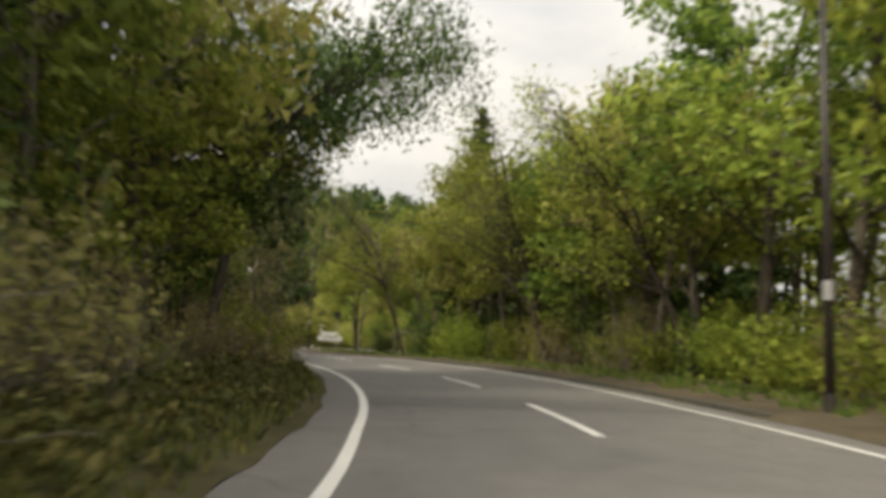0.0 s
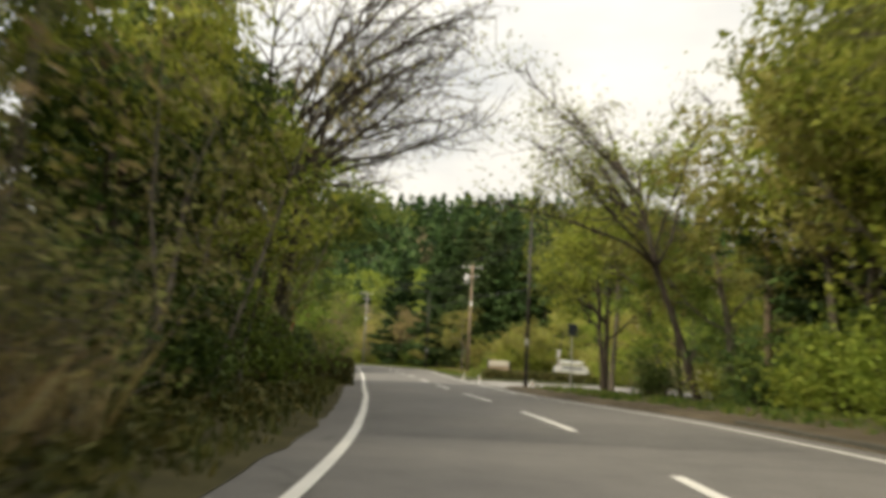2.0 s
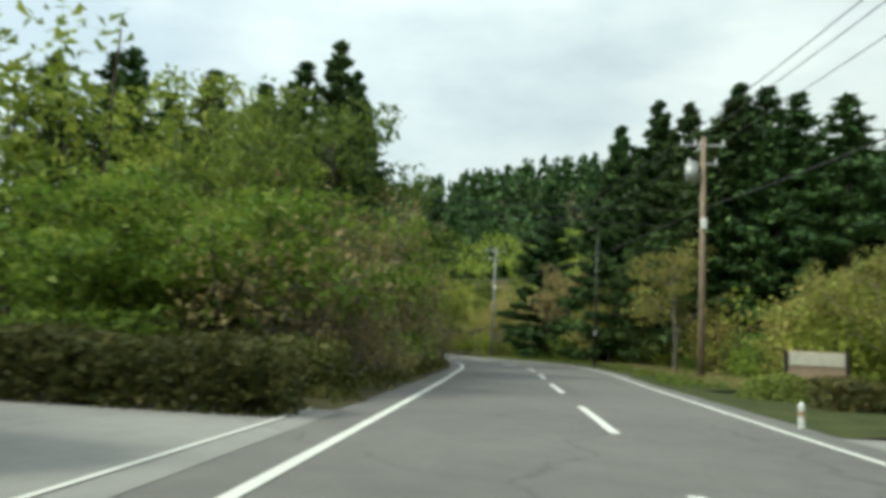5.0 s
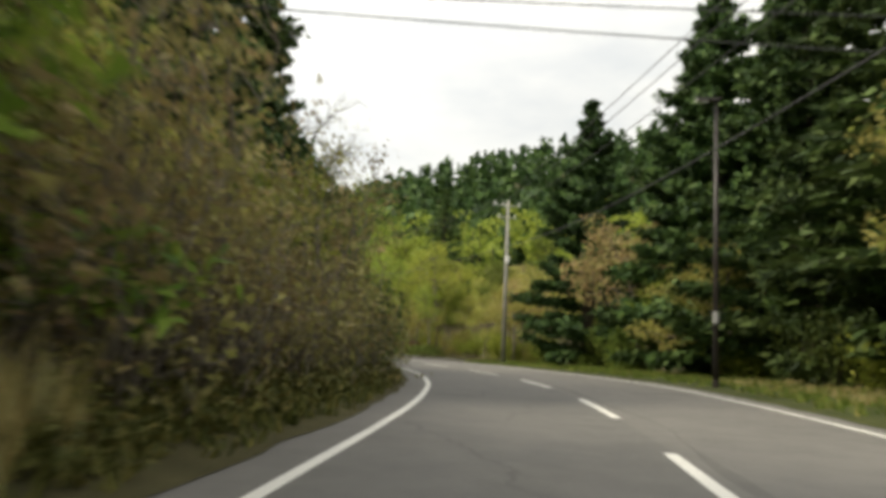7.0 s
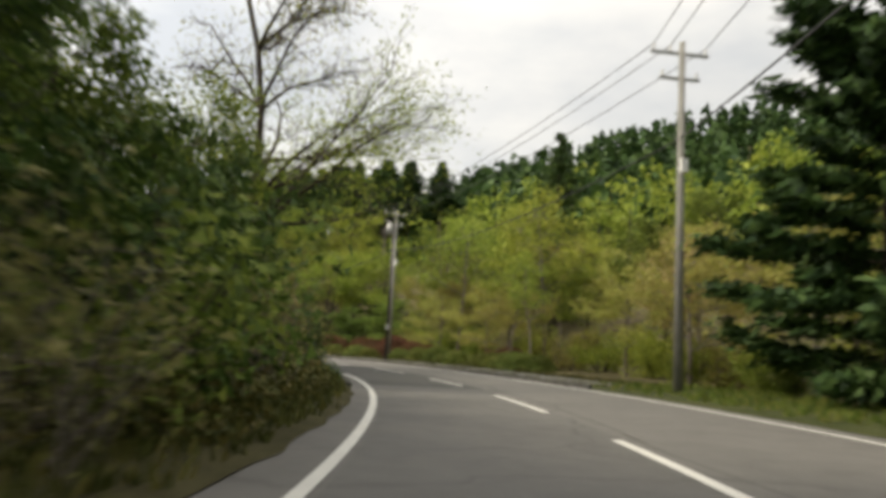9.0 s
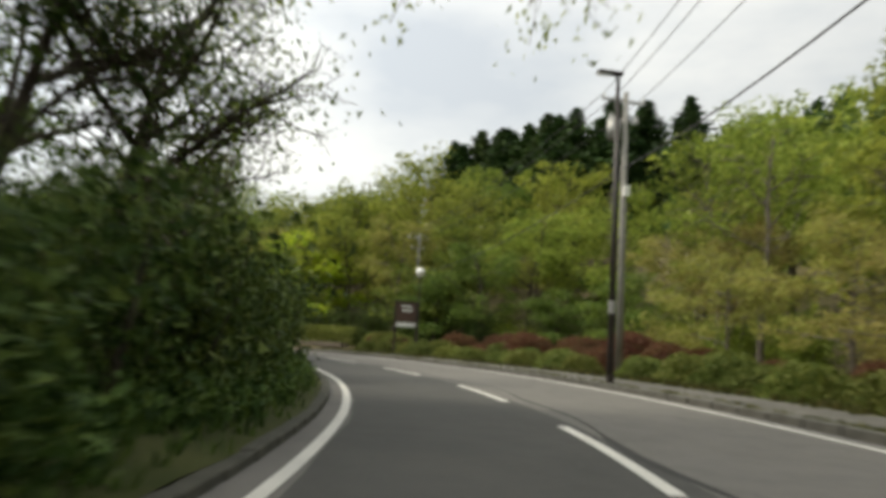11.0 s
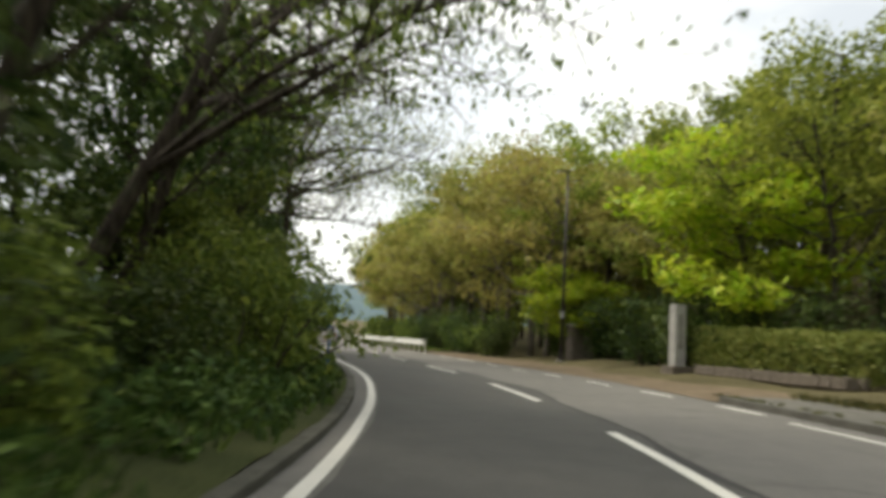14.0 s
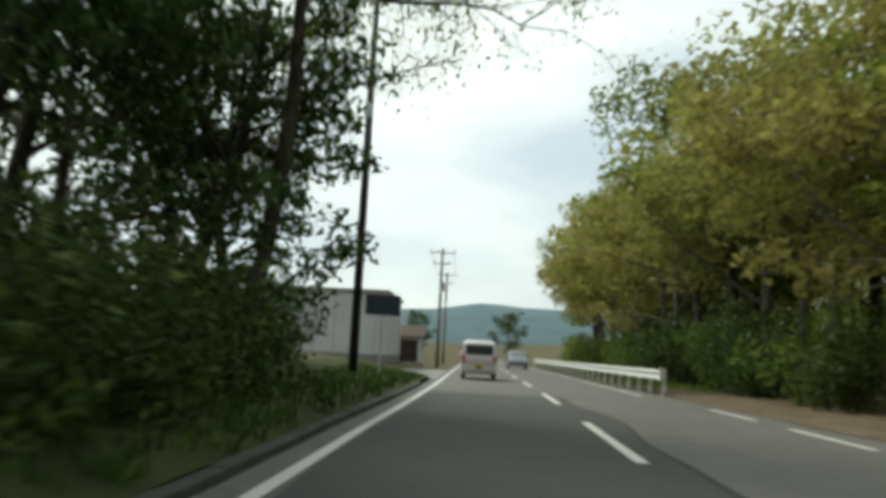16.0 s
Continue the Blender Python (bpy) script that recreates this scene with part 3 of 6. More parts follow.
def thicket(seed, r, h, n_twig, n_leaf, leaf):
    """A tangle of thin stems with few small leaves."""
    rng = np.random.default_rng(seed)
    wood, ends = [], []
    for k in range(n_twig):
        ang, rad = rng.uniform(0, 6.28), r * rng.uniform(0, 0.75)
        line = bent(rng, (rad * np.cos(ang), rad * np.sin(ang), -0.1), (rng.normal() * 0.45, rng.normal() * 0.45, 1), h * rng.uniform(0.5, 1.1), 6, 0.0, 0.2)
        rad2 = np.hypot(line[:, 0], line[:, 1])
        line[:, :2] *= np.minimum(1, r / np.maximum(rad2, 1e-6))[:, None]
        wood.append(tube(line, np.linspace(0.022, 0.005, 6), 3))
        ends += [line[3], line[4], line[4], line[5]]
        for _ in range(2):
            t2 = bent(rng, line[rng.integers(2, 5)], rng.normal(size=3) + np.array([0, 0, 0.4]), h * 0.25, 4, 0.0, 0.25)
            wood.append(tube(t2, np.linspace(0.009, 0.004, 4), 3))
            ends.append(t2[-1])
    e = np.array(ends)
    return joined(wood), leaves(e[rng.integers(0, len(e), n_leaf)] + rng.normal(size=(n_leaf, 3)) * 0.17, leaf, rng, 0.4)


def sapling(seed, h, n_leaf):
    """A thin leaning stem, forked once or twice, with a few twigs."""
    rng = np.random.default_rng(seed)
    wood, ends = [], []
    for k in range(2 + seed % 2):
        a = rng.uniform(0, 6.28)
        line = bent(rng, (0.1 * k, 0, -0.2), (0.28 * np.cos(a), 0.28 * np.sin(a), 1), h * rng.uniform(0.7, 1.0), 8, 0.05, 0.08)
        wood.append(tube(line, np.linspace(0.055 - 0.012 * k, 0.012, 8), 6))
        for j in range(3, 8):
            for _ in range(2):
                tw = bent(rng, line[j], (rng.normal(), rng.normal(), 0.7), h * rng.uniform(0.1, 0.24), 4, 0.1, 0.2)
                wood.append(tube(tw, np.linspace(0.014, 0.005, 4), 3))
                ends += [tw[-1], tw[-2]]
    e = np.array(ends)
    return joined(wood), leaves(e[rng.integers(0, len(e), n_leaf)] + rng.normal(size=(n_leaf, 3)) * 0.22, 0.15, rng, 0.4)


def mound(seed, r, h, n_leaf, leaf, lift=0.0):
    """A clipped, rounded shrub: an inner body of twigs and a close skin of leaves."""
    rng = np.random.default_rng(seed)
    wood = []
    for k in range(10):
        ang = k * 0.63
        wood.append(tube(bent(rng, (0, 0, -0.1), (np.cos(ang) * r, np.sin(ang) * r, h * 0.9), h * 0.85, 4, 0, 0.1), [0.03, 0.02, 0.012, 0.006], 4))
    p = rng.normal(size=(n_leaf, 3))
    p[:, 2] = np.abs(p[:, 2]) - 0.12
    p /= np.linalg.norm(p, axis=1)[:, None]
    lump = 1 + 0.07 * np.sin(p[:, 0] * 5 + seed) * np.cos(p[:, 1] * 4.3) + 0.05 * np.sin(p[:, 2] * 9)
    p *= (lump * rng.uniform(0.86, 1.02, n_leaf))[:, None] * np.array([r, r, h])
    p[:, 2] = np.maximum(p[:, 2], 0.02)
    core = []
    for k in range(300):
        a, e = rng.uniform(0, 6.28), rng.uniform(0.03, 1.5)
        c = np.array([r * np.cos(a) * np.cos(e), r * np.sin(a) * np.cos(e), h * np.sin(e)]) * 0.76
        core.append(c)
    big = leaves(np.array(core), 0.3 * r, rng, 0.2, 0.9)
    v, f = leaves(p, leaf, rng, 0.5)
    if lift:    # a clipped ball on a short trunk
        wood = [tube(bent(rng, (0, 0, -0.2), (0.05, 0.02, 1), lift + 0.5, 5, 0, 0.06), [0.11, 0.09, 0.08, 0.06, 0.04], 8)]
        wood += [tube(bent(rng, (0, 0, lift * 0.75), (np.cos(g) * r, np.sin(g) * r, 0.9), r * 0.9, 4, 0, 0.1), [0.04, 0.03, 0.02, 0.008], 5) for g in np.arange(0, 6.2, 0.9)]
        low = [(x, y, lift + z * 0.97 - 0.16 * (1 - min(1.0, (x * x + y * y) / r / r))) for x, y, z in np.concatenate([np.asarray(v), np.asarray(big[0])])]
        return joined(wood), (low, [tuple(q) for q in f] + [tuple(i + len(v) for i in q) for q in big[1]])
    return joined(wood), joined([(v, f), big])


KINDS = {}


def kind(name, builder, variants, leaf_mat, bark, label, category, crown="crown", trunk="trunk"):
    made = []
    for k in range(variants):
        w, l = builder(len(KINDS) * 31 + k * 7 + 5, k)
        made.append((mesh_of(trunk, *w, bark, True), mesh_of(crown, *l, leaf_mat)))
    KINDS[name] = (made, label, category, crown, trunk)


def plant(name, s, d, turn=None, scale=1.0, v=None, label="", group="", z=None, wide=1.0):
    made, text, category, crown, trunk = KINDS[name]
    wood, leaf = made[rnd.randrange(len(made)) if v is None else v % len(made)]
    m = stand(s, d, rnd.uniform(0, 360) if turn is None else turn, z) @ Matrix.Diagonal((scale * wide, scale * wide, scale, 1))
    ob = thing("bush" if category in ("bush", "shrub") else "tree", m, label or text, category, group)
    part(trunk, wood, None, ob)
    part(crown, leaf, None, ob)
    return ob


rnd = random.Random(11)
kind("olive", lambda s, k: broadleaf(s, 10.5 + k, 3.8 + 0.3 * k, 0.17, 5400, 0.26), 3, LEAF["olive"], BARK, "tall slim tree with thin olive-green spring leaves", "tree")
kind("green", lambda s, k: broadleaf(s, 9.5 + k, 3.8, 0.18, 5200, 0.26), 3, LEAF["green"], BARK, "leafy mid-green broadleaf tree at the roadside", "tree")
kind("tan", lambda s, k: broadleaf(s, 9.0 + k, 3.6, 0.16, 4800, 0.24), 2, LEAF["tan"], BARK_PALE, "tree with bronze and yellow-brown young leaves", "tree")
kind("airy", lambda s, k: broadleaf(s, 12.5 + k, 3.2, 0.15, 2800, 0.24, 0.45, 10, 0.5, 0.5), 2, LEAF["olive"], BARK_PALE, "tall open tree with a pale trunk and sparse leaves", "tree")
kind("dark", lambda s, k: broadleaf(s, 9.0 + k, 3.6, 0.2, 5000, 0.27, 0.18, 10), 3, LEAF["dark"], BARK, "dark evergreen tree with dense glossy leaves", "tree")
kind("darkairy", lambda s, k: broadleaf(s, 11.5 + k, 3.3, 0.2, 2600, 0.27, 0.3, 10, 0.5, 0.5, 0.06, 0.8), 2, LEAF["dark"], BARK, "tall dark tree with gaps of sky between its limbs", "tree")
kind("spread", lambda s, k: broadleaf(s, 10.4, 4.5, 0.2, 22000, 0.22, 0.46, 18, 0.9, 0.4), 1, LEAF["green"], BARK, "large spreading green tree with a dense low crown", "tree")
kind("lime", lambda s, k: layered(s, 6.5 + k, 3.6, 0.14, 5600, 0.26), 2, LEAF["lime"], BARK, "maple with bright yellow-green young leaves in tiers", "tree")
kind("fresh", lambda s, k: layered(s, 6.5, 4.2, 0.15, 6200, 0.25), 1, LEAF["fresh"], BARK, "wide maple with fresh green young leaves in level sprays", "tree")
kind("maple", lambda s, k: layered(s, 6.0 + k, 3.8, 0.14, 5200, 0.26), 2, LEAF["green"], BARK, "spreading maple with level green sprays", "tree")
kind("pink", lambda s, k: broadleaf(s, 7.0, 2.8, 0.13, 3800, 0.22), 1, LEAF["pink"], BARK_PALE, "small tree with pinkish bronze young leaves", "tree")
kind("cedar", lambda s, k: conifer(s, 17.5 + k, 4.0, 8000, 0.5), 3, LEAF["conifer"], BARK, "tall dark green cedar with drooping branches", "tree")
kind("cedar_full", lambda s, k: conifer(s, 16.6, 4.6, 40000, 0.4, 0.02), 1, LEAF["conifer"], BARK, "pointed cedar with dense branches to the ground", "tree")
kind("cedar_bare", lambda s, k: conifer(s, 20.0 + k, 3.2, 3200, 0.7, 0.4), 2, LEAF["conifer"], BARK_PALE, "plantation cedar with a long bare trunk and dark top", "tree")
kind("bush", lambda s, k: shrub(s, 1.6, 2.2 + 0.3 * k, 2400, 0.18), 3, LEAF["green"], BARK, "wild green bush on the verge", "bush", "foliage", "stem")
kind("darkbush", lambda s, k: shrub(s, 1.7, 2.4 + 0.3 * k, 2400, 0.19), 3, LEAF["dark"], BARK, "dark evergreen bush under the trees", "bush", "foliage", "stem")
kind("olivebush", lambda s, k: shrub(s, 1.7, 2.3, 2300, 0.19), 2, LEAF["olive"], BARK, "olive-green bush at the wood's edge", "bush", "foliage", "stem")
kind("tanbush", lambda s, k: shrub(s, 1.7, 2.2, 2300, 0.18), 2, LEAF["tan"], BARK_PALE, "bronze-brown bush in young leaf", "bush", "foliage", "stem")
kind("thicket", lambda s, k: thicket(s, 1.8, 3.0 + 0.4 * k, 60, 1700, 0.14), 3, LEAF["thicket"], BARK_PALE, "tangled thicket of brown twigs with few leaves", "bush", "foliage", "stem")
kind("sapling", lambda s, k: sapling(s, 5.2 + 0.6 * k, 420), 3, LEAF["thicket"], BARK_PALE, "slim pale sapling with few leaves at the wood's edge", "tree", "foliage", "stem")
kind("azalea", lambda s, k: mound(s, 1.0, 0.85, 4200, 0.095), 2, LEAF["azalea"], BARK, "clipped rounded green azalea beside the pavement", "shrub", "foliage", "stem")
kind("redazalea", lambda s, k: mound(s, 1.1, 0.9, 4200, 0.1), 1, LEAF["red"], BARK, "rounded azalea with reddish-brown leaves", "shrub", "foliage", "stem")
kind("cloud", lambda s, k: mound(s, 1.1, 1.6, 5200, 0.11, 1.4), 1, LEAF["clipped"], BARK, "large clipped dark evergreen", "shrub", "foliage", "stem")


# ------------------------------------------------------------------ ground, road and kerbs
def spread(a, b, step, reach):
    """Even steps from a to b, then ever wider ones outward."""
    out = list(np.arange(a, b + 0.01, step))
    w, lo, hi = step, a, b
    while hi - b < reach:
        w *= 1.45
        lo, hi = lo - w, hi + w
        out = [lo] + out + [hi]
    return np.array(out)


def make_ground():
    gx, gy = spread(-250, 70, 2.0, 2600), spread(-40, 330, 2.0, 2600)
    X, Y = np.meshgrid(gx, gy)
    Z = height(X, Y)
    v = np.stack([X, Y, Z], -1).reshape(-1, 3)
    nx, ny = len(gx), len(gy)
    i = np.arange(nx * ny).reshape(ny, nx)
    f = np.stack([i[:-1, :-1], i[:-1, 1:], i[1:, 1:], i[1:, :-1]], -1).reshape(-1, 4)
    ob = part("ground", (v, f.tolist()), GROUND, shade=True)
    tagged(ob, "brown forest floor with leaf litter and moss", "ground", kind="structure")


def road_z(s, d):
    return float(BANK(s)) * max(d, 0.0) / 3.2


def strip(name, s0, s1, cols, mat, label, category, step=1.0, z_of=None, kind="structure", wob=0.0):
    """A ribbon along the road. cols: pairs of d and z, each a number or a function of s."""
    ss_ = np.linspace(s0, s1, max(2, int((s1 - s0) / step) + 1))
    val = lambda q, s: float(q(s)) if callable(q) else q
    r2 = random.Random(int(s0 * 7) + 3)
    v, n = [], len(cols)
    for s in ss_:
        for k, (d, z) in enumerate(cols):
            dd = val(d, s) + (r2.uniform(-wob, wob) if wob and k in (0, n - 1) else 0)
            v.append(at(s, dd, val(z, s)))
    f = [(a * n + k, a * n + k + 1, (a + 1) * n + k + 1, (a + 1) * n + k) for a in range(len(ss_) - 1) for k in range(n - 1)]
    f = [q if cols_up(cols, s0) else q[::-1] for q in f]
    ob = part(name, (v, f), mat)
    return tagged(ob, label, category, kind=kind)


def cols_up(cols, s):
    a, b = cols[0][0], cols[-1][0]
    return (a(s) if callable(a) else a) < (b(s) if callable(b) else b)


make_ground()
edge_z = lambda off: (lambda s: road_z(s, float(RIGHT_EDGE(s))) + off)
strip("road", -38, 395, [(LEFT_EDGE, 0), (LEFT_LINE, 0), (-1.5, 0), (0, 0), (RIGHT_LINE, lambda s: road_z(s, float(RIGHT_LINE(s)))), (RIGHT_EDGE, edge_z(0))],
      ASPHALT, "grey worn two-lane asphalt road with fine cracks", "road")
strip("road_patch", 144, 236, [(lambda s: float(LEFT_LINE(s)) + 0.12, 0.004), (lambda s: 0.55 + 0.18 * math.sin(s * 0.31) + 0.1 * math.sin(s * 0.83), 0.006)], ASPHALT_NEW, "darker newer asphalt over one lane", "road", wob=0.03)
strip("road_patch", 87, 144, [(lambda s: float(LEFT_LINE(s)) + 0.12, 0.003), (-1.4, 0.003), (lambda s: 0.42 + 0.1 * math.sin(s * 0.37) + 0.05 * math.sin(s * 1.1), 0.004)], ASPHALT_LANE, "slightly darker resurfaced lane", "road", wob=0.03)
strip("road_seam", 87, 144, [(lambda s: 0.40 + 0.1 * math.sin(s * 0.37) + 0.05 * math.sin(s * 1.1), 0.008), (lambda s: 0.48 + 0.1 * math.sin(s * 0.37) + 0.07 * math.sin(s * 0.9), lambda s: road_z(s, 0.5) + 0.008)], ASPHALT_MID, "dark sealed seam between the lanes", "road", wob=0.03)
strip("road_seam", 144, 236, [(lambda s: 0.50 + 0.18 * math.sin(s * 0.31) + 0.1 * math.sin(s * 0.83), 0.009), (lambda s: 0.58 + 0.18 * math.sin(s * 0.31) + 0.1 * math.sin(s * 0.83), lambda s: road_z(s, 0.6) + 0.009)], ASPHALT_TAR, "black sealed seam between the lanes", "road", wob=0.03)
strip("road_patch", 114.1, 114.9, [(1.75, lambda s: road_z(s, 1.75) + 0.006), (3.6, lambda s: road_z(s, 3.6) + 0.006)], ASPHALT_MID, "narrow dark trench repair across the lane", "road", 0.2, wob=0.05)
for a, b in ((14.0, 16.6), (38.5, 43.0)):
    strip("road_patch", a, b, [(lambda s: float(LEFT_LINE(s)) + 0.1, 0.005), (0, 0.005), (2.9, lambda s: road_z(s, 2.9) + 0.005)], ASPHALT_MID, "darker asphalt patch across the lanes", "road", wob=0.06)


def line(name, s0, s1, off, w, mat=PAINT_LINE, label="worn white painted edge line", up=0.010):
    f = lambda k: (lambda s: (off(s) if callable(off) else off) + k)
    zf = lambda k: (lambda s: road_z(s, f(k)(s)) + up)
    return strip(name, s0, s1, [(f(-w / 2), zf(-w / 2)), (f(w / 2), zf(w / 2))], mat, label, "road marking", 1.0)


line("edge_line_left", -30, 300, LEFT_LINE, 0.135)
line("edge_line_right", -30, 200.5, RIGHT_LINE, 0.13)
line("edge_line_right", 240, 300, RIGHT_LINE, 0.13)
NEAR_END = profile((-3, -20), (0, 10.2), (3, 40.8), (5, 59.2), (10, 107.2), (11, 117.2), (16, 164.2), (17, 174.2), (18, 183.5), (19, 193.2), (20, 203), (22, 223), (28, 283))
DASH_OFF = profile((0, 0.0), (18, 0.08), (125, 0.1), (140, -0.08), (150, -0.08), (158, 0.06), (190, 0.12), (300, 0.12))
for k in range(-2, 28):
    a = float(NEAR_END(k))
    tagged(line("centre_dash", a, a + 5.0, DASH_OFF, 0.15, label="worn white dash of the centre line"), group="centre line dashes")
for k in range(8):
    a = 201.8 + k * 4.0 if k < 6 else 226 + (k - 6) * 5.0
    tagged(line("junction_dash", a, a + (1.8 if k < 6 else 3.2), lambda s: 3.9, 0.17, label="short white dash across the junction"), group="junction dashes")

# verges: left grass bank, right dirt, then grass
strip("verge_left", -35, 60.4, [(lambda s: float(LEFT_EDGE(s)) - 3.2, lambda s: 0.03 + 0.59 * (1 - smooth(s, 50, 60))), (lambda s: float(LEFT_EDGE(s)) - 1.2, lambda s: 0.03 + 0.19 * (1 - smooth(s, 50, 60))), (lambda s: float(LEFT_EDGE(s)) - 0.35, 0.06), (lambda s: float(LEFT_EDGE(s)) + 0.05, 0.012)], VERGE_BROWN, "brown weedy bank along the road's edge", "verge", wob=0.07)
strip("verge_left", 79.6, 143, [(lambda s: float(LEFT_EDGE(s)) - 3.2, lambda s: 0.03 + 0.6 * smooth(s, 80, 90)), (lambda s: float(LEFT_EDGE(s)) - 1.2, lambda s: 0.03 + 0.17 * smooth(s, 80, 90)), (lambda s: float(LEFT_EDGE(s)) - 0.35, lambda s: 0.02 + 0.04 * smooth(s, 80, 90)), (lambda s: float(LEFT_EDGE(s)) + 0.05, 0.012)], VERGE_BROWN, "brown weedy bank along the road's edge", "verge", wob=0.07)
strip("verge_left", 143, 247, [(lambda s: float(LEFT_EDGE(s)) - 3.6, 0.62), (lambda s: float(LEFT_EDGE(s)) - 1.4, 0.27), (lambda s: float(LEFT_EDGE(s)) - 0.16, 0.085)], VERGE_MAT, "green grass bank behind a low kerb", "verge", wob=0.04)
R = lambda k: (lambda s: float(RIGHT_EDGE(s)) + k)
strip("verge_right", -35, 66.4, [(R(-0.04), edge_z(0.008)), (R(0.14), edge_z(0.10)), (R(0.6), edge_z(0.13)), (R(2.6), edge_z(0.16)), (R(4.2), edge_z(0.22))], DIRT, "brown dirt verge with a low crumbled edge", "verge", wob=0.05)
strip("verge_right", 92, 146, [(R(-0.04), edge_z(0.008)), (R(0.3), edge_z(0.05)), (R(1.2), edge_z(0.10)), (R(3.4), edge_z(0.18)), (R(5.0), edge_z(0.12))], VERGE_MAT, "short grass verge with tan dead grass", "verge", wob=0.07)
strip("pavement_right", 146, 205, [(R(0.16), edge_z(0.13)), (R(1.0), edge_z(0.14)), (R(2.1), edge_z(0.14))], PAVE, "grey asphalt pavement beside the road", "pavement")
strip("verge_right", 205, 242, [(R(-0.03), edge_z(0.01)), (R(1.0), edge_z(0.05)), (R(3.2), edge_z(0.10)), (R(5.2), edge_z(0.16))], LITTER, "strip of brown fallen leaves", "verge", wob=0.09)
strip("verge_right", 242, 300, [(R(-0.03), edge_z(0.01)), (R(0.8), edge_z(0.06)), (R(3.0), edge_z(0.12))], DIRT, "dirt verge under the guard rail", "verge", wob=0.05)
strip("side_road", 60.5, 79.5, [(-22, 0.02), (-12, 0.012), (lambda s: float(LEFT_EDGE(s)) + 0.1, 0.006)], ASPHALT_PALE, "pale asphalt forecourt joining the road", "road")
strip("side_road", 66.4, 80, [(lambda s: float(RIGHT_EDGE(s)) - 0.1, edge_z(0.006)), (9, 0.0), (24, 0.03)], ASPHALT_PALE, "pale asphalt driveway joining the road", "road")
strip("verge_right", 80, 92, [(R(-0.04), edge_z(0.008)), (R(0.5), edge_z(0.05)), (R(3.0), 0.05), (24, 0.06)], VERGE_MAT, "short grass strip before the low hedge", "verge", wob=0.05)
strip("side_road", 246, 262, [(-22, 0.02), (lambda s: float(LEFT_EDGE(s)) + 0.1, 0.006)], ASPHALT_PALE, "pale forecourt beyond the trees", "road")
strip("bay_line", 64.5, 79.5, [(-4.42, 0.018), (-4.35, 0.018)], PAINT_LINE, "thin white line along the forecourt", "road marking")


def kerb_run(s0, s1, off, w, h, mat, label, zf, step=1.0):
    """Kerb blocks laid end to end, each its own piece."""
    holder = thing("kerb", Matrix.Identity(4), label, "kerb", kind="structure")
    me = {}
    bm = box(w, step - 0.02, h + 0.15, 0, 0, -0.15, 0.018)
    data = bpy.data.meshes.new("kerb_block")
    bm.to_mesh(data)
    bm.free()
    data.materials.append(mat)
    r2, s = random.Random(5), s0
    while s < s1:
        o = new("kerb_block", data)
        o.parent = holder
        p = at(s, off(s), zf(s) + r2.uniform(-0.008, 0.008))
        o.matrix_basis = Matrix.Translation(p) @ pose(0, 0, 0, r2.uniform(-.4, .4), r2.uniform(-1, 1), along(s) + r2.uniform(-.5, .5))
        s += step


kerb_run(146, 205, lambda s: float(RIGHT_EDGE(s)) + 0.07, 0.17, 0.14, KERB_MID, "weathered concrete kerb of the pavement", lambda s: road_z(s, float(RIGHT_EDGE(s))))
kerb_run(143, 240, lambda s: float(LEFT_EDGE(s)) - 0.08, 0.17, 0.09, KERB_DARK, "low dark mossy kerb along the grass", lambda s: 0.0)
kerb_run(14, 44, lambda s: float(RIGHT_EDGE(s)) + 0.06, 0.16, 0.10, KERB_DARK, "broken low dark kerb beside the dirt", lambda s: road_z(s, float(RIGHT_EDGE(s))), 1.0)


# ------------------------------------------------------------------ poles, lamps and cables
def street_lamp(s, d, h, label, turn=90, arm=0.75):
    ob = thing("street_lamp", stand(s, d, turn), label, "street lamp", "street lamps")
    part("base_plate", box(0.42, 0.42, 0.10, 0, 0, -0.02, 0.02), CONCRETE, ob)
    part("pole", pipe(0.095, 0.055, h, 0, 12), STEEL_BROWN, ob, shade=True)
    part("collar", pipe(0.115, 0.105, 0.5, 0.05, 12), STEEL_BROWN, ob)
    part("band", pipe(0.10, 0.10, 0.35, 2.2, 12), STEEL_GREY, ob, "pale sticker round the pole")
    head = part("lamp_head", box(0.26, arm, 0.10, 0, arm / 2 - 0.12, h - 0.05, 0.03, Matrix.Translation((0, 0, 0))), STEEL_BROWN, ob)
    part("lens", box(0.18, arm * 0.5, 0.03, 0, arm * 0.6, h - 0.075, 0.01), GLOBE, head)
    return ob


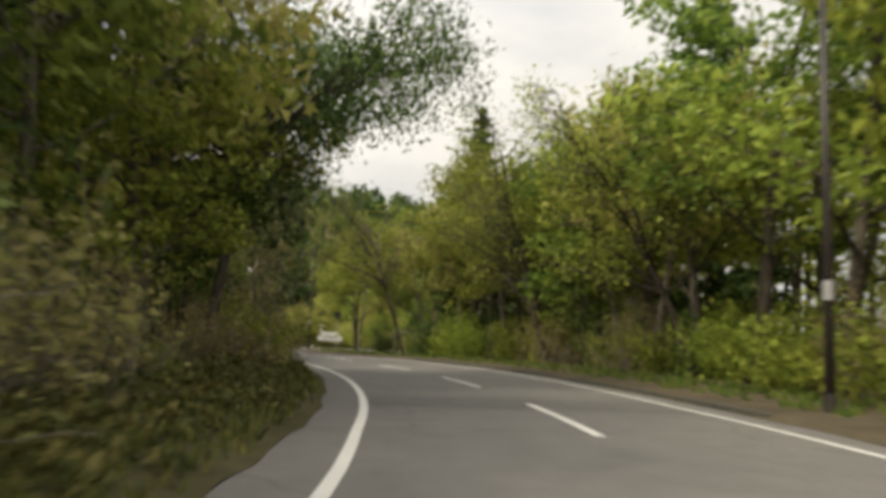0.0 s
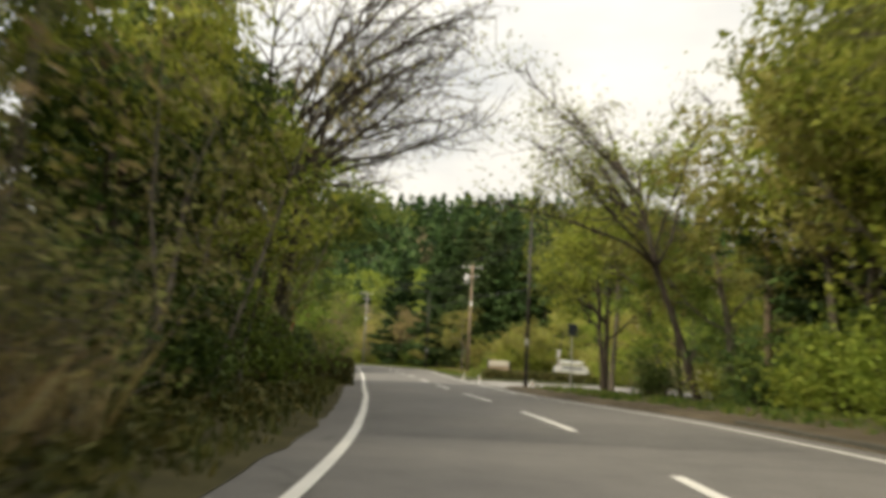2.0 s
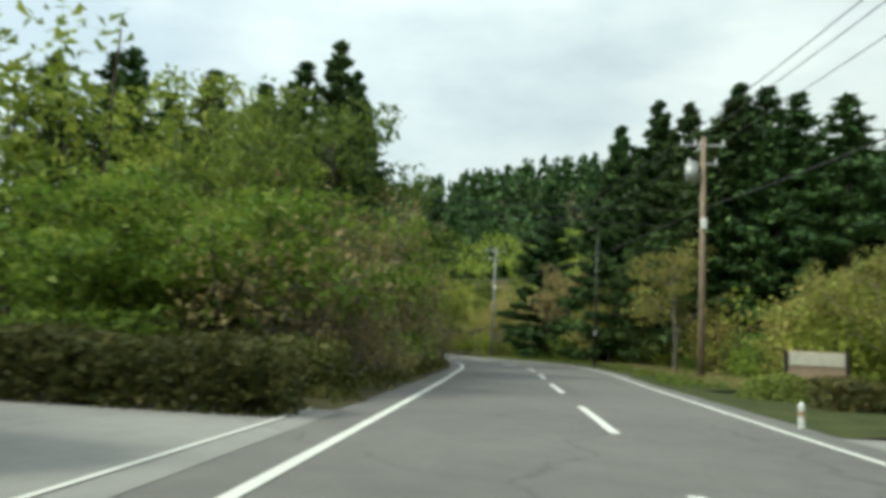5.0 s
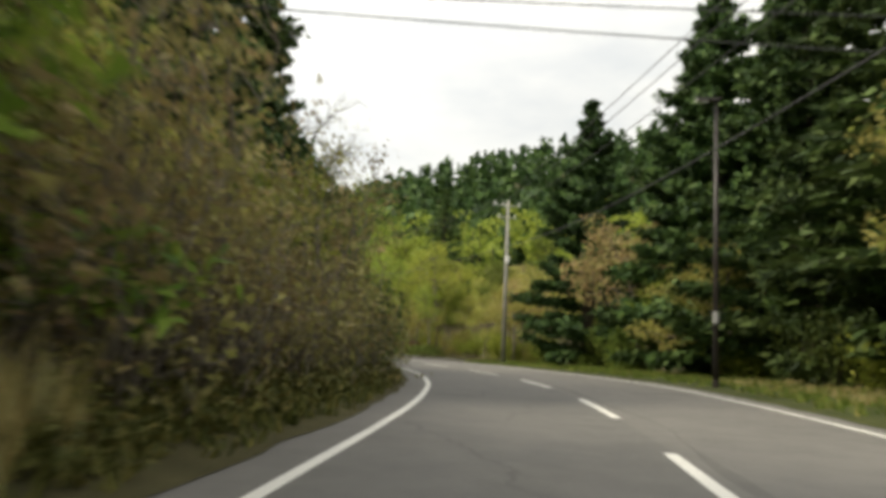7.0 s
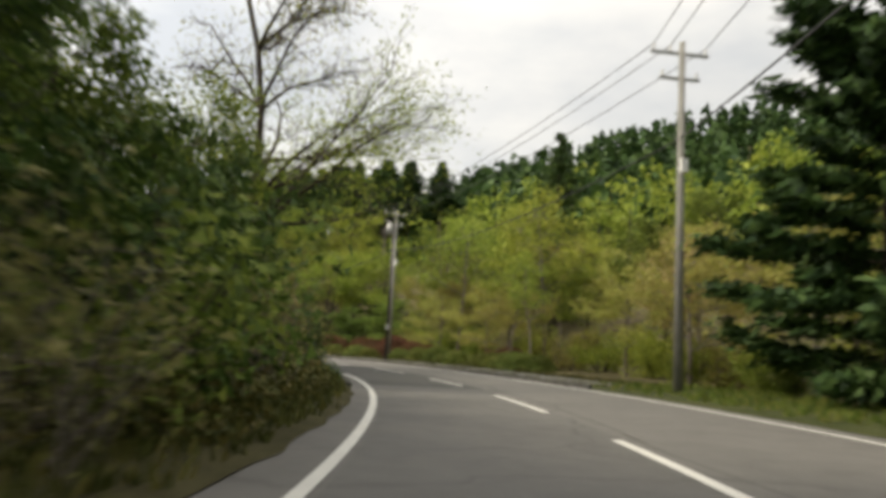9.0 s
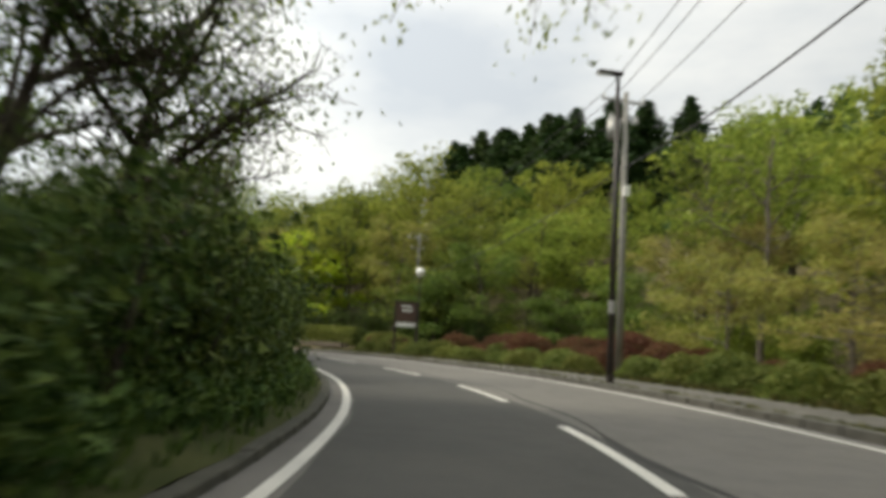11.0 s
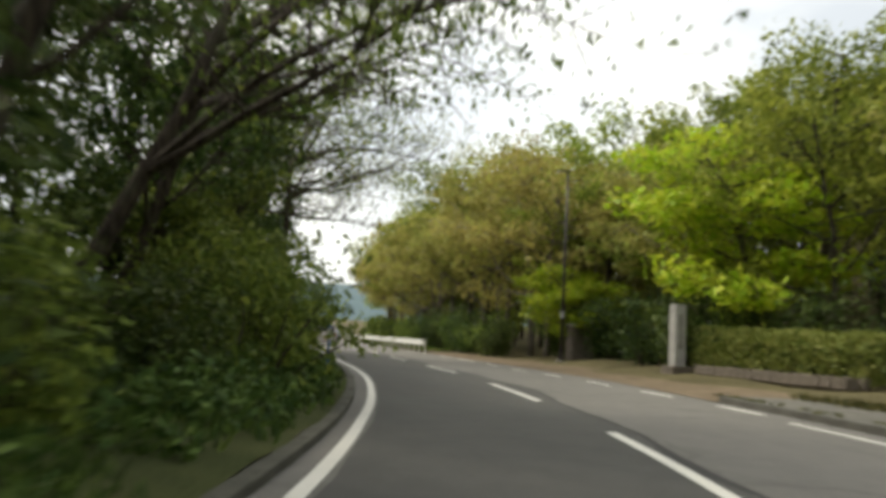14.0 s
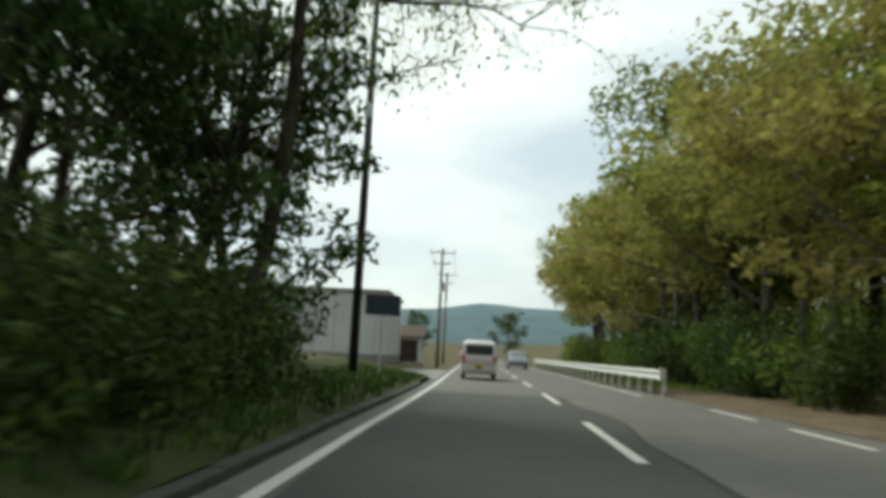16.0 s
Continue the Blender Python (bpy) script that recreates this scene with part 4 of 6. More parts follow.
def utility_pole(s, d, h, mat, label, transformer=False, arm_turn=0.0, z=None):
    ob = thing("utility_pole", stand(s, d, arm_turn, z), label, "utility pole", "utility poles")
    part("pole", pipe(0.145, 0.095, h + 0.3, -0.3, 14), mat, ob, shade=True)
    for k, zz in enumerate((h - 0.35, h - 1.15)):
        w = 1.9 if k == 0 else 1.3
        a = part("crossarm", box(w, 0.09, 0.09, 0, 0.16, zz, 0.01), STEEL_GREY, ob)
        for x in ((-0.85, -0.3, 0.85) if k == 0 else (-0.55, 0.55)):
            part("insulator", pipe(0.05, 0.035, 0.2, zz + 0.09, 8, Matrix.Translation((x, 0.16, 0))), WHITE, a)
    if transformer:
        t = part("transformer", pipe(0.27, 0.27, 0.75, h - 1.9, 14, Matrix.Translation((-0.45, 0.05, 0))), STEEL_GREY, ob, "grey can-shaped transformer", shade=True)
        part("transformer_lid", pipe(0.29, 0.2, 0.1, h - 1.15, 14, Matrix.Translation((-0.45, 0.05, 0))), STEEL_GREY, t)
    part("step_bolt", pipe(0.012, 0.012, 0.34, 0, 6, Matrix.Translation((-0.17, 0, 3.2)) @ pose(0, 0, 0, 0, 90, 0)), STEEL_GREY, ob)
    part("cable_box", box(0.22, 0.16, 0.42, 0, -0.22, h * 0.62, 0.02), WHITE, ob)
    return ob


def cable(a, b, sag, r=0.016, label="thin black overhead cable between the poles"):
    a, b = Vector(a), Vector(b)
    p = [a.lerp(b, t) - Vector((0, 0, sag * 4 * t * (1 - t))) for t in np.linspace(0, 1, 17)]
    ob = part("overhead_cable", tube(np.array(p), [r] * 17, 5), CABLE)
    tagged(ob, label, "cable", "overhead cables")


def pole_top(s, d, z, x, turn=0.0):
    p = at(s, d)
    return p + Matrix.Rotation(radians(along(s) + turn), 3, "Z") @ Vector((x, 0.16, 0)) + Vector((0, 0, z + ground_z(p.x, p.y)))


street_lamp(13.8, 5.15, 9.2, "tall slim dark brown street lamp on the verge")
street_lamp(67.0, 4.8, 9.1, "slim dark street lamp beside the driveway")
street_lamp(116.8, 4.9, 9.0, "slim dark street lamp against the cedars")
street_lamp(169.5, 4.35, 9.0, "dark street lamp with a flat lamp head by the pavement")
street_lamp(226.5, 8.5, 9.7, "dark street lamp beside the ivy-grown gate pillar")
LINE = [(52.0, 9.5, 10.0), (100.5, 6.5, 10.3), (143.2, 5.8, 10.8), (176.2, 8.3, 10.9), (206.0, 15.0, 9.0), (262.0, 13.0, 10.0)]
utility_pole(*LINE[0], WOOD_POLE, "weathered wooden utility pole among trees")
utility_pole(*LINE[1], WOOD_POLE, "weathered wooden utility pole with a transformer", True)
utility_pole(*LINE[2], CONCRETE, "pale concrete utility pole on the outside of the bend")
utility_pole(*LINE[3], CONCRETE, "concrete utility pole with a grey transformer", True)
utility_pole(*LINE[4], CONCRETE, "concrete utility pole above the hedges")
utility_pole(*LINE[5], CONCRETE, "concrete utility pole beyond the trees")
for p, q in zip(LINE, LINE[1:]):
    for x in (-0.85, -0.3, 0.85):
        cable(pole_top(p[0], p[1], p[2] - 0.07, x), pole_top(q[0], q[1], q[2] - 0.07, x), 0.55)
    cable(pole_top(p[0], p[1], p[2] - 3.0, 0), pole_top(q[0], q[1], q[2] - 3.0, 0), 0.8, 0.026)
for s, d, h in ((237.6, -5.45, 13.0), (271.2, -4.6, 8.6), (292.0, -5.0, 9.0)):
    utility_pole(s, d, h, STEEL_BROWN if s < 240 else CONCRETE, "dark slim pole on the bank" if s < 240 else "distant concrete utility pole", s > 280)
for x in (-0.85, 0.85):
    cable(pole_top(271.2, -4.6, 8.5, x), pole_top(292, -5, 8.9, x), 0.3)
cable(at(110.0, -16, 9.05), at(111.6, 12, 9.25), 0.1, 0.02)
cable(at(110.0, -16, 8.9), at(111.6, 12, 8.2), 0.1, 0.02)

# ------------------------------------------------------------------ vehicles
def vehicle(s, d, turn, L, W, H, paint, label, nose=0.55, rear=0.12, plate=PLATE):
    """A small car: a lofted body with glass, lamps, bumpers and wheels. Its tail is at -y."""
    ob = thing("car", stand(s, d, turn, road_z(s, d)), label, "car", "cars on the road")
    hw = W / 2
    # side outline from tail to nose: y, sill, waist half-width, roof height, roof half-width
    prof = [(-L / 2, 0.42, 0.90, 0.93 * H * 0.55, 0.90), (-L / 2 + 0.04, 0.30, 0.97, H * 0.60, 0.95), (-L / 2 + 0.08 + rear, 0.24, 1.0, H * 0.93, 0.80),
            (-L / 2 + 0.45 + rear, 0.22, 1.0, H, 0.80), (0.0, 0.22, 1.0, H, 0.81), (L * 0.16, 0.22, 1.0, H * 0.97, 0.80), (L * 0.5 - nose - 0.35, 0.22, 1.0, H * 0.66, 0.86),
            (L * 0.5 - 0.3, 0.24, 0.98, H * 0.56, 0.86), (L / 2, 0.34, 0.85, H * 0.42, 0.80)]
    v, n = [], 10
    for y, sill, wst, top, rf in prof:
        mid = min(H * 0.56, top - 0.02)
        half = [(hw * wst * 0.86, sill), (hw * wst, sill + 0.12), (hw * wst, mid), (hw * (wst * 0.4 + rf * 0.6), max(mid, top - 0.07)), (hw * rf * 0.86, top)]
        v += [(x, y, z) for x, z in half] + [(-x, y, z) for x, z in half[::-1]]
    f = [(a * n + k, a * n + (k + 1) % n, (a + 1) * n + (k + 1) % n, (a + 1) * n + k) for a in range(len(prof) - 1) for k in range(n)]
    f += [tuple(range(n))[::-1], tuple((len(prof) - 1) * n + k for k in range(n))]
    body = part("body", (v, f), paint, ob, shade=False)
    bev = body.modifiers.new("bevel", "BEVEL")
    bev.width, bev.segments, bev.angle_limit = 0.03, 2, radians(20)
    yb = -L / 2
    tilt = math.atan2(rear + 0.04, H * 0.33)
    part("rear_window", box(W * 0.76, 0.03, H * 0.25, 0, 0, 0, 0.012, Matrix.Translation((0, yb + 0.045, H * 0.635)) @ pose(0, 0, 0, -math.degrees(tilt), 0, 0)), CAR_GLASS, ob, "dark tinted rear window")
    for sx in (-1, 1):
        part("side_window", box(0.03, L * 0.42, H * 0.26, 0, 0, 0, 0.01, Matrix.Translation((sx * hw * 0.925, -0.12 * L, H * 0.64)) @ pose(0, 0, 0, 0, -sx * 11, 0)), CAR_GLASS, ob, "dark side window")
        t = part("tail_lamp", box(0.14, 0.07, 0.32, sx * (hw - 0.11), yb + 0.035, H * 0.40, 0.02), LAMP_RED, ob, "red tail lamp")
        part("mirror", box(0.16, 0.08, 0.14, sx * (hw + 0.07), L * 0.2, H * 0.6, 0.03), paint, ob)
        part("head_lamp", box(0.26, 0.08, 0.16, sx * (hw - 0.24), L / 2 - 0.06, H * 0.34, 0.03), GLOBE, ob, "clear head lamp")
        for y in (-L * 0.31, L * 0.31):
            w = part("wheel", pipe(0.20, 0.20, 0.15, -0.075, 16, Matrix.Translation((sx * (hw - 0.10), y, 0.28)) @ pose(0, 0, 0, 0, 90, 0)), STEEL_GREY, ob)
            part("tyre", joined([tube([(sx * (hw - 0.10), y + 0.22 * math.cos(a), 0.28 + 0.22 * math.sin(a)) for a in np.linspace(0, 2 * math.pi, 21)], [0.075] * 21, 8)]), BLACK, w, "black tyre", shade=True)
    part("bumper", box(W * 0.95, 0.14, 0.24, 0, yb + 0.03, 0.28, 0.05), paint, ob)
    p = part("number_plate", box(0.33, 0.02, 0.165, 0, yb - 0.05, 0.46, 0.005), plate, ob, "plain plate with dark bars")
    part("plate_bars", box(0.24, 0.01, 0.06, 0, yb - 0.064, 0.49), BLACK, p)
    part("windscreen", box(W * 0.74, 0.03, H * 0.34, 0, 0, 0, 0.01, Matrix.Translation((0, L * 0.26, H * 0.64)) @ pose(0, 0, 0, 48, 0, 0)), CAR_GLASS, ob)
    return ob


vehicle(249.0, -1.75, 0, 3.35, 1.475, 1.62, CAR_SILVER, "silver-pink small hatchback driving ahead in the lane")
vehicle(283.0, 1.7, 180, 4.2, 1.68, 1.45, CAR_GREY, "grey car coming the other way", plate=WHITE)
vehicle(276.0, -1.7, 0, 4.0, 1.66, 1.5, CAR_DARK, "dark car further along the lane", plate=WHITE)


# ------------------------------------------------------------------ signs, posts, gate, rail
def bars(parent, rows, w, y, z0, gap, mat, rng, h=0.09):
    for k in range(rows):
        ww = w * rng.uniform(0.55, 0.95)
        part("lettering_bar", box(ww, 0.012, h, rng.uniform(-0.04, 0.04) * w, y, z0 - k * gap), mat, parent)


def sign_board(s, d, turn, w, h, z, panel, post, label, bar=None, rows=2, foot=None, roof=False):
    ob = thing("sign_board", stand(s, d, turn), label, "sign")
    for sx in (-1, 1):
        part("post", box(0.10, 0.10, z + h + 0.3, sx * (w / 2 + 0.02), 0, -0.3, 0.01), post, ob)
    p = part("panel", box(w - 0.1, 0.06, h, 0, 0, z, 0.01), panel, ob)
    if foot:
        part("lower_panel", box(w - 0.1, 0.05, 0.26, 0, -0.01, z - 0.28, 0.01), foot, ob, "white lower panel")
    if bar:
        bars(p, rows, w * 0.72, -0.04, z + h * 0.74, h * 0.2, bar, random.Random(int(s * 10)), h * 0.1)
    if roof:
        part("cap_board", box(w + 0.3, 0.2, 0.06, 0, 0, z + h + 0.02, 0.01), post, ob)
    return ob


sign_board(196.0, 7.6, -10, 1.35, 1.25, 2.15, SIGN_BROWN, WOOD_DARK, "brown board with pale lettering and a white lower panel", WHITE, 2, WHITE, True)
b = sign_board(92.0, 7.9, 4, 1.8, 0.78, 0.75, SIGN_TAN, WOOD_DARK, "tan board with a cream top behind the low hedge")
part("upper_panel", box(1.66, 0.03, 0.4, 0, -0.04, 1.1, 0.01), SIGN_CREAM, b, "cream upper panel")
sign_board(88.5, 13.0, -4, 2.7, 0.6, 0.8, WHITE, STEEL_GREY, "long white board behind the low hedge", SIGN_BACK, 2)
sign_board(88.8, 13.1, -4, 1.9, 0.32, 1.52, WHITE, STEEL_GREY, "small white board above the long one", SIGN_BACK, 1)


def small_post(s, d, h, mat, label, r=0.05):
    ob = thing("marker_post", stand(s, d), label, "marker post", "marker posts")
    part("post", pipe(r, r * 0.92, h, -0.05, 12), mat, ob)
    part("cap", pipe(r * 0.95, r * 0.4, 0.04, h - 0.05, 12), mat, ob)
    part("reflector", pipe(r * 1.08, r * 1.08, 0.1, h - 0.25, 12), SIGN_TAN, ob, "orange-brown reflector band")


for s, d in ((76.0, 3.85), (81.5, 3.65), (67.5, 5.25)):
    small_post(s, d, 0.52, WHITE, "short white roadside marker post")


def panel_sign(s, d, turn, h, w, ph, mat, post, label, lean=0.0):
    ob = thing("road_sign", stand(s, d, turn), label, "road sign")
    part("post", pipe(0.035, 0.035, h + 0.2, -0.2, 10), post, ob)
    q = part("panel", box(w, 0.03, ph, 0, -0.05, h - ph - 0.03, 0.012), mat, ob)
    part("bracket", box(w * 0.9, 0.04, 0.04, 0, -0.02, h - ph * 0.5, 0), STEEL_GREY, q)
    return ob


panel_sign(64.8, 6.5, 15, 3.3, 0.5, 0.55, SIGN_BACK, STEEL_GREY, "grey-blue sign on a thin steel post by the driveway")
panel_sign(238.2, -4.75, 6, 2.8, 1.05, 0.62, SIGN_BACK, STEEL_WHITE, "dark blank panel on a white post on the bank")
b = panel_sign(212.0, -5.3, 8, 1.3, 0.8, 0.42, BLUE_PAINT, STEEL_GREY, "blue sign half hidden in the bushes")
for k in range(2):
    part("lettering_bar", box(0.46 - 0.16 * k, 0.01, 0.05, -0.04, -0.075, 1.13 - 0.14 * k), WHITE, b)


def blue_post(s, d):
    ob = thing("height_post", stand(s, d, 0), "blue steel post with a bent top and a white band", "post")
    part("shaft", tube([(0, 0, -0.2), (0, 0, 0.7), (0, 0, 1.35), (-0.08, 0, 1.48), (-0.42, 0.05, 1.95)], [0.04, 0.04, 0.04, 0.036, 0.02], 10), BLUE_PAINT, ob, shade=True)
    part("band", pipe(0.043, 0.043, 0.3, 0.95, 10), WHITE, ob, "white reflective band")


blue_post(210.2, -3.95)


def banner(s, d, turn, h, red=True):
    ob = thing("banner", stand(s, d, turn, 0.05), "tall red and white cloth banner on a thin pole" if red else "leaning white cloth banner on a pole", "banner")
    part("pole", pipe(0.013, 0.01, h, 0, 8), STEEL_BROWN if red else STEEL_WHITE, ob)
    v, n = [], 22
    for k in range(n):
        z = h - 0.05 - 1.9 * k / (n - 1)
        for x in (0.02, 0.16, 0.30):
            v.append((x * (0.7 + 0.3 * math.cos(k * 0.5)), 0.035 * math.sin(k * 0.55 + x * 6), z))
    f = [(k * 3 + j, k * 3 + j + 1, k * 3 + j + 4, k * 3 + j + 3) for k in range(n - 1) for j in range(2)]
    v2 = [(x, y + 0.004, z) for x, y, z in v]
    faces = f + [tuple(i + len(v) for i in q[::-1]) for q in f]
    top = part("cloth", (v + v2, faces), BANNER_RED if red else BANNER_WHITE, ob)
    if red:
        for k, tall in enumerate((0.10, 0.2, 0.12, 0.24)):
            part("lettering_bar", box(0.13 - 0.02 * (k % 2), 0.03, tall, 0.12 + 0.03 * (k % 2), 0.05 * math.sin((1.85 - 0.33 * k) / 1.9 * 21 * 0.55 + 0.7), h - 1.92 + k * 0.33), BANNER_WHITE, top)


banner(66.0, -6.75, 97, 3.3)
banner(88.2, 11.8, 20, 2.5, False)


def wooden_gate(s, d, turn):
    ob = thing("notice_frame", stand(s, d, turn, 0.05), "dark brown timber frame with upright boards behind the hedge", "wooden frame")
    for x in (0.0, -2.6):
        part("post", box(0.20, 0.20, 3.1, x, 0, -0.1, 0.015), WOOD_DARK, ob)
    part("top_beam", box(2.9, 0.14, 0.18, -1.3, 0, 2.55, 0.012), WOOD_DARK, ob)
    part("bottom_beam", box(2.5, 0.12, 0.14, -1.3, 0, 0.75, 0.012), WOOD_DARK, ob)
    for k in range(8):
        part("board", box(0.235, 0.05, 1.7, -0.35 - 0.27 * k, 0, 0.87, 0.008), WOOD_DARK, ob)


wooden_gate(63.2, -6.7, 14)


def globe_lamp(s, d, h):
    ob = thing("globe_lamp", stand(s, d), "white globe lamp on a dark post among shrubs", "street lamp")
    part("post", pipe(0.06, 0.045, h - 0.2, -0.1, 12), STEEL_BROWN, ob)
    part("collar", pipe(0.12, 0.08, 0.12, h - 0.38, 12), STEEL_BROWN, ob)
    part("globe", ball(0.29, 20, Matrix.Translation((0, 0, h))), GLOBE, ob, "opal white globe", shade=True)


globe_lamp(195.6, 8.2, 5.2)


def stone_pillar(s, d):
    ob = thing("stone_pillar", stand(s, d, 6), "pale squared granite pillar beside the hedge", "stone pillar")
    part("shaft", box(0.46, 0.42, 2.35, 0, 0, 0.2, 0.02), STONE, ob)
    part("plinth", box(0.85, 0.8, 0.35, 0, 0, -0.1, 0.04), STONE_WALL, ob)
    part("inscription", box(0.2, 0.02, 1.3, 0, -0.214, 0.9), CONCRETE, ob, "worn unreadable inscription as a bar")


stone_pillar(216.2, 9.3)


def rubble(name, w, d, h, seed, ob, size=0.3):
    """Courses of rough stones, each its own piece, round a mortar core."""
    part("core", box(w - 0.1, d - 0.1, h - 0.03, 0, 0, -0.2, 0.02), STONE_WALL, ob)
    r2 = random.Random(seed)
    kinds = []
    for k in range(5):
        bm = box(size * (0.9 + 0.1 * k), 0.16, size * 0.72, 0, 0, 0, 0.03)
        for q in bm.verts:
            q.co += Vector((r2.uniform(-.018, .018), r2.uniform(-.02, .02), r2.uniform(-.018, .018)))
        me = bpy.data.meshes.new("stone")
        bm.to_mesh(me)
        bm.free()
        me.materials.append(STONE_WALL)
        kinds.append(me)
    for z in np.arange(0, h - 0.1, size * 0.75):
        for side in range(4):
            run = w if side % 2 == 0 else d
            x = -run / 2 + 0.08 + (0.12 if int(z * 10) % 2 else 0)
            while x < run / 2 - 0.05:
                o = new("stone", kinds[r2.randrange(5)])
                o.parent = ob
                o.matrix_basis = pose(0, 0, 0, 0, 0, 90 * side) @ Matrix.Translation((x, -(d if side % 2 == 0 else w) / 2 + 0.03, z + r2.uniform(-.01, .01)))
                x += size * 1.12


def gate_pillar(s, d):
    ob = thing("gate_pillar", stand(s, d, 4), "field-stone gate pillar overgrown with ivy", "gate pillar")
    rubble("pillar", 1.05, 0.9, 1.9, 4, ob)
    part("cap_stone", box(1.2, 1.05, 0.14, 0, 0, 1.72, 0.03), STONE, ob)
    rng = np.random.default_rng(3)
    p = rng.uniform(-1, 1, (700, 3)) * np.array([0.75, 0.66, 0.75]) + np.array([0.05, 0, 1.95])
    part("ivy", leaves(p, 0.17, rng, 0.3, 0.8), LEAF["green"], ob, "green ivy over the top")


gate_pillar(228.8, 10.35)
gate_pillar(233.5, 14.2)


def stone_terrace(s0, s1, d, h):
    """A low rough retaining wall under the hedge."""
    ob = thing("retaining_wall", stand((s0 + s1) / 2, d, 90), "low rough stone edging under the hedge", "stone wall", kind="structure")
    rubble("wall", s1 - s0, 0.5, h, 9, ob, 0.42)


stone_terrace(207.0, 215.0, 9.5, 0.4)


def guard_rail(s0, s1, d):
    ob = thing("guard_rail", Matrix.Identity(4), "white-painted steel guard rail along the road", "guard rail")
    zr = lambda s: 0.02
    for z0 in (0.50,):
        prof = [(0.0, 0.0), (-0.05, 0.05), (0.0, 0.12), (0.0, 0.20), (-0.05, 0.27), (0.0, 0.34)]
        v, ss_ = [], np.arange(s0, s1, 1.0)
        for s in ss_:
            for off in (0.0, 0.012):
                v += [at(s, d + x + off, z0 + z) for x, z in prof]
        n = 12
        f = []
        for a in range(len(ss_) - 1):
            for k in range(5):
                f.append((a * n + k, (a + 1) * n + k, (a + 1) * n + k + 1, a * n + k + 1))
                f.append((a * n + 6 + k, a * n + 7 + k, (a + 1) * n + 7 + k, (a + 1) * n + 6 + k))
        part("beam", (v, f), STEEL_WHITE, ob, "white corrugated beam")
    for s in np.arange(s0 + 0.1, s1, 2.0):
        part("post", pipe(0.065, 0.065, 0.95, -0.1, 10, Matrix.Translation(at(s, d + 0.10, 0))), STEEL_WHITE, ob)
    part("end_cap", box(0.2, 0.1, 0.42, 0, 0, 0.48, 0.03, Matrix.Translation(at(s0, d)) @ pose(0, 0, 0, 0, 0, along(s0))), STEEL_WHITE, ob)


guard_rail(241.0, 298.0, 4.25)


# ------------------------------------------------------------------ hedges
def hedge(s, d, turn, w, dep, h, n, mat, label, leaf=0.1, slope=0.0):
    ob = thing("hedge", stand(s, d, turn), label, "hedge", "hedges")
    rng = np.random.default_rng(int(s * 13 + d))
    wood = []
    for k in range(int(w / 0.35)):
        x = -w / 2 + 0.2 + 0.35 * k
        wood.append(tube(bent(rng, (x, 0, -0.2), (rng.normal() * 0.15, rng.normal() * 0.2, 1), h * 0.85, 4, 0, 0.1), [0.03, 0.02, 0.014, 0.006], 4))
    part("stem", joined(wood), BARK, ob)
    a = 2 * (w + dep) * h
    b = w * dep
    top = rng.uniform(size=n) < b / (a + b)
    u, q, hz = rng.uniform(-0.5, 0.5, n), rng.uniform(-0.5, 0.5, n), rng.uniform(0, 1, n)
    side = rng.uniform(size=n) < w / (w + dep)
    x = np.where(top | side, u * w, np.sign(u) * w / 2)
    y = np.where(top, q * dep, np.where(side, np.sign(q) * dep / 2, q * dep))
    z = np.where(top, h, hz * h)
    r = 0.22 * h   # rounded shoulders
    over = np.clip(z - (h - r), 0, r) / r
    pull = 1 - 0.16 * over ** 2
    x, y = x * (1 - 0.1 * over ** 2 / max(w, 1)), y * pull
    z = z + 0.05 * np.sin(x * 2.3 + s) + 0.04 * np.sin(y * 3.1) + slope * (x / w)
    jit = rng.normal(size=(n, 3)) * 0.045
    p = np.stack([x, y, np.maximum(z, 0.02)], 1) + jit - np.stack([x / w, y / dep, 0 * x], 1) * rng.uniform(0, 0.25, n)[:, None]
    q = p[: n // 5] * np.array([0.92, 0.86, 0.84])
    part("foliage", joined([leaves(p, leaf, rng, 0.5, 0.6), leaves(q, 0.24, rng, 0.3, 0.9)]), mat, ob)


hedge(59.6, -6.5, 0, 5.5, 4.6, 0.98, 26000, LEAF["hedge"], "broad clipped dark hedge with rounded shoulders", 0.09)
hedge(78.6, -7.6, 0, 6.4, 1.5, 1.05, 11000, LEAF["hedge"], "long clipped hedge across the forecourt", 0.1)
hedge(82.6, -5.3, 90, 2.4, 1.5, 1.1, 3500, LEAF["hedge"], "short clipped hedge beside the forecourt", 0.12)
hedge(86.5, 10.5, 0, 9.5, 1.5, 0.75, 8000, LEAF["hedge"], "low clipped brownish hedge in front of signs", 0.11)
hedge(211.5, 10.9, 90, 9.5, 2.5, 1.35, 10000, LEAF["azalea"], "clipped green hedge on a stone edging", 0.11, 0.25)
plant("cloud", 73.2, -7.2, scale=0.95, wide=1.14, label="dark clipped evergreen with a rounded crown on a short trunk")
plant("azalea", 89.5, 5.9, scale=1.0, label="bright green rounded bush beside the road")


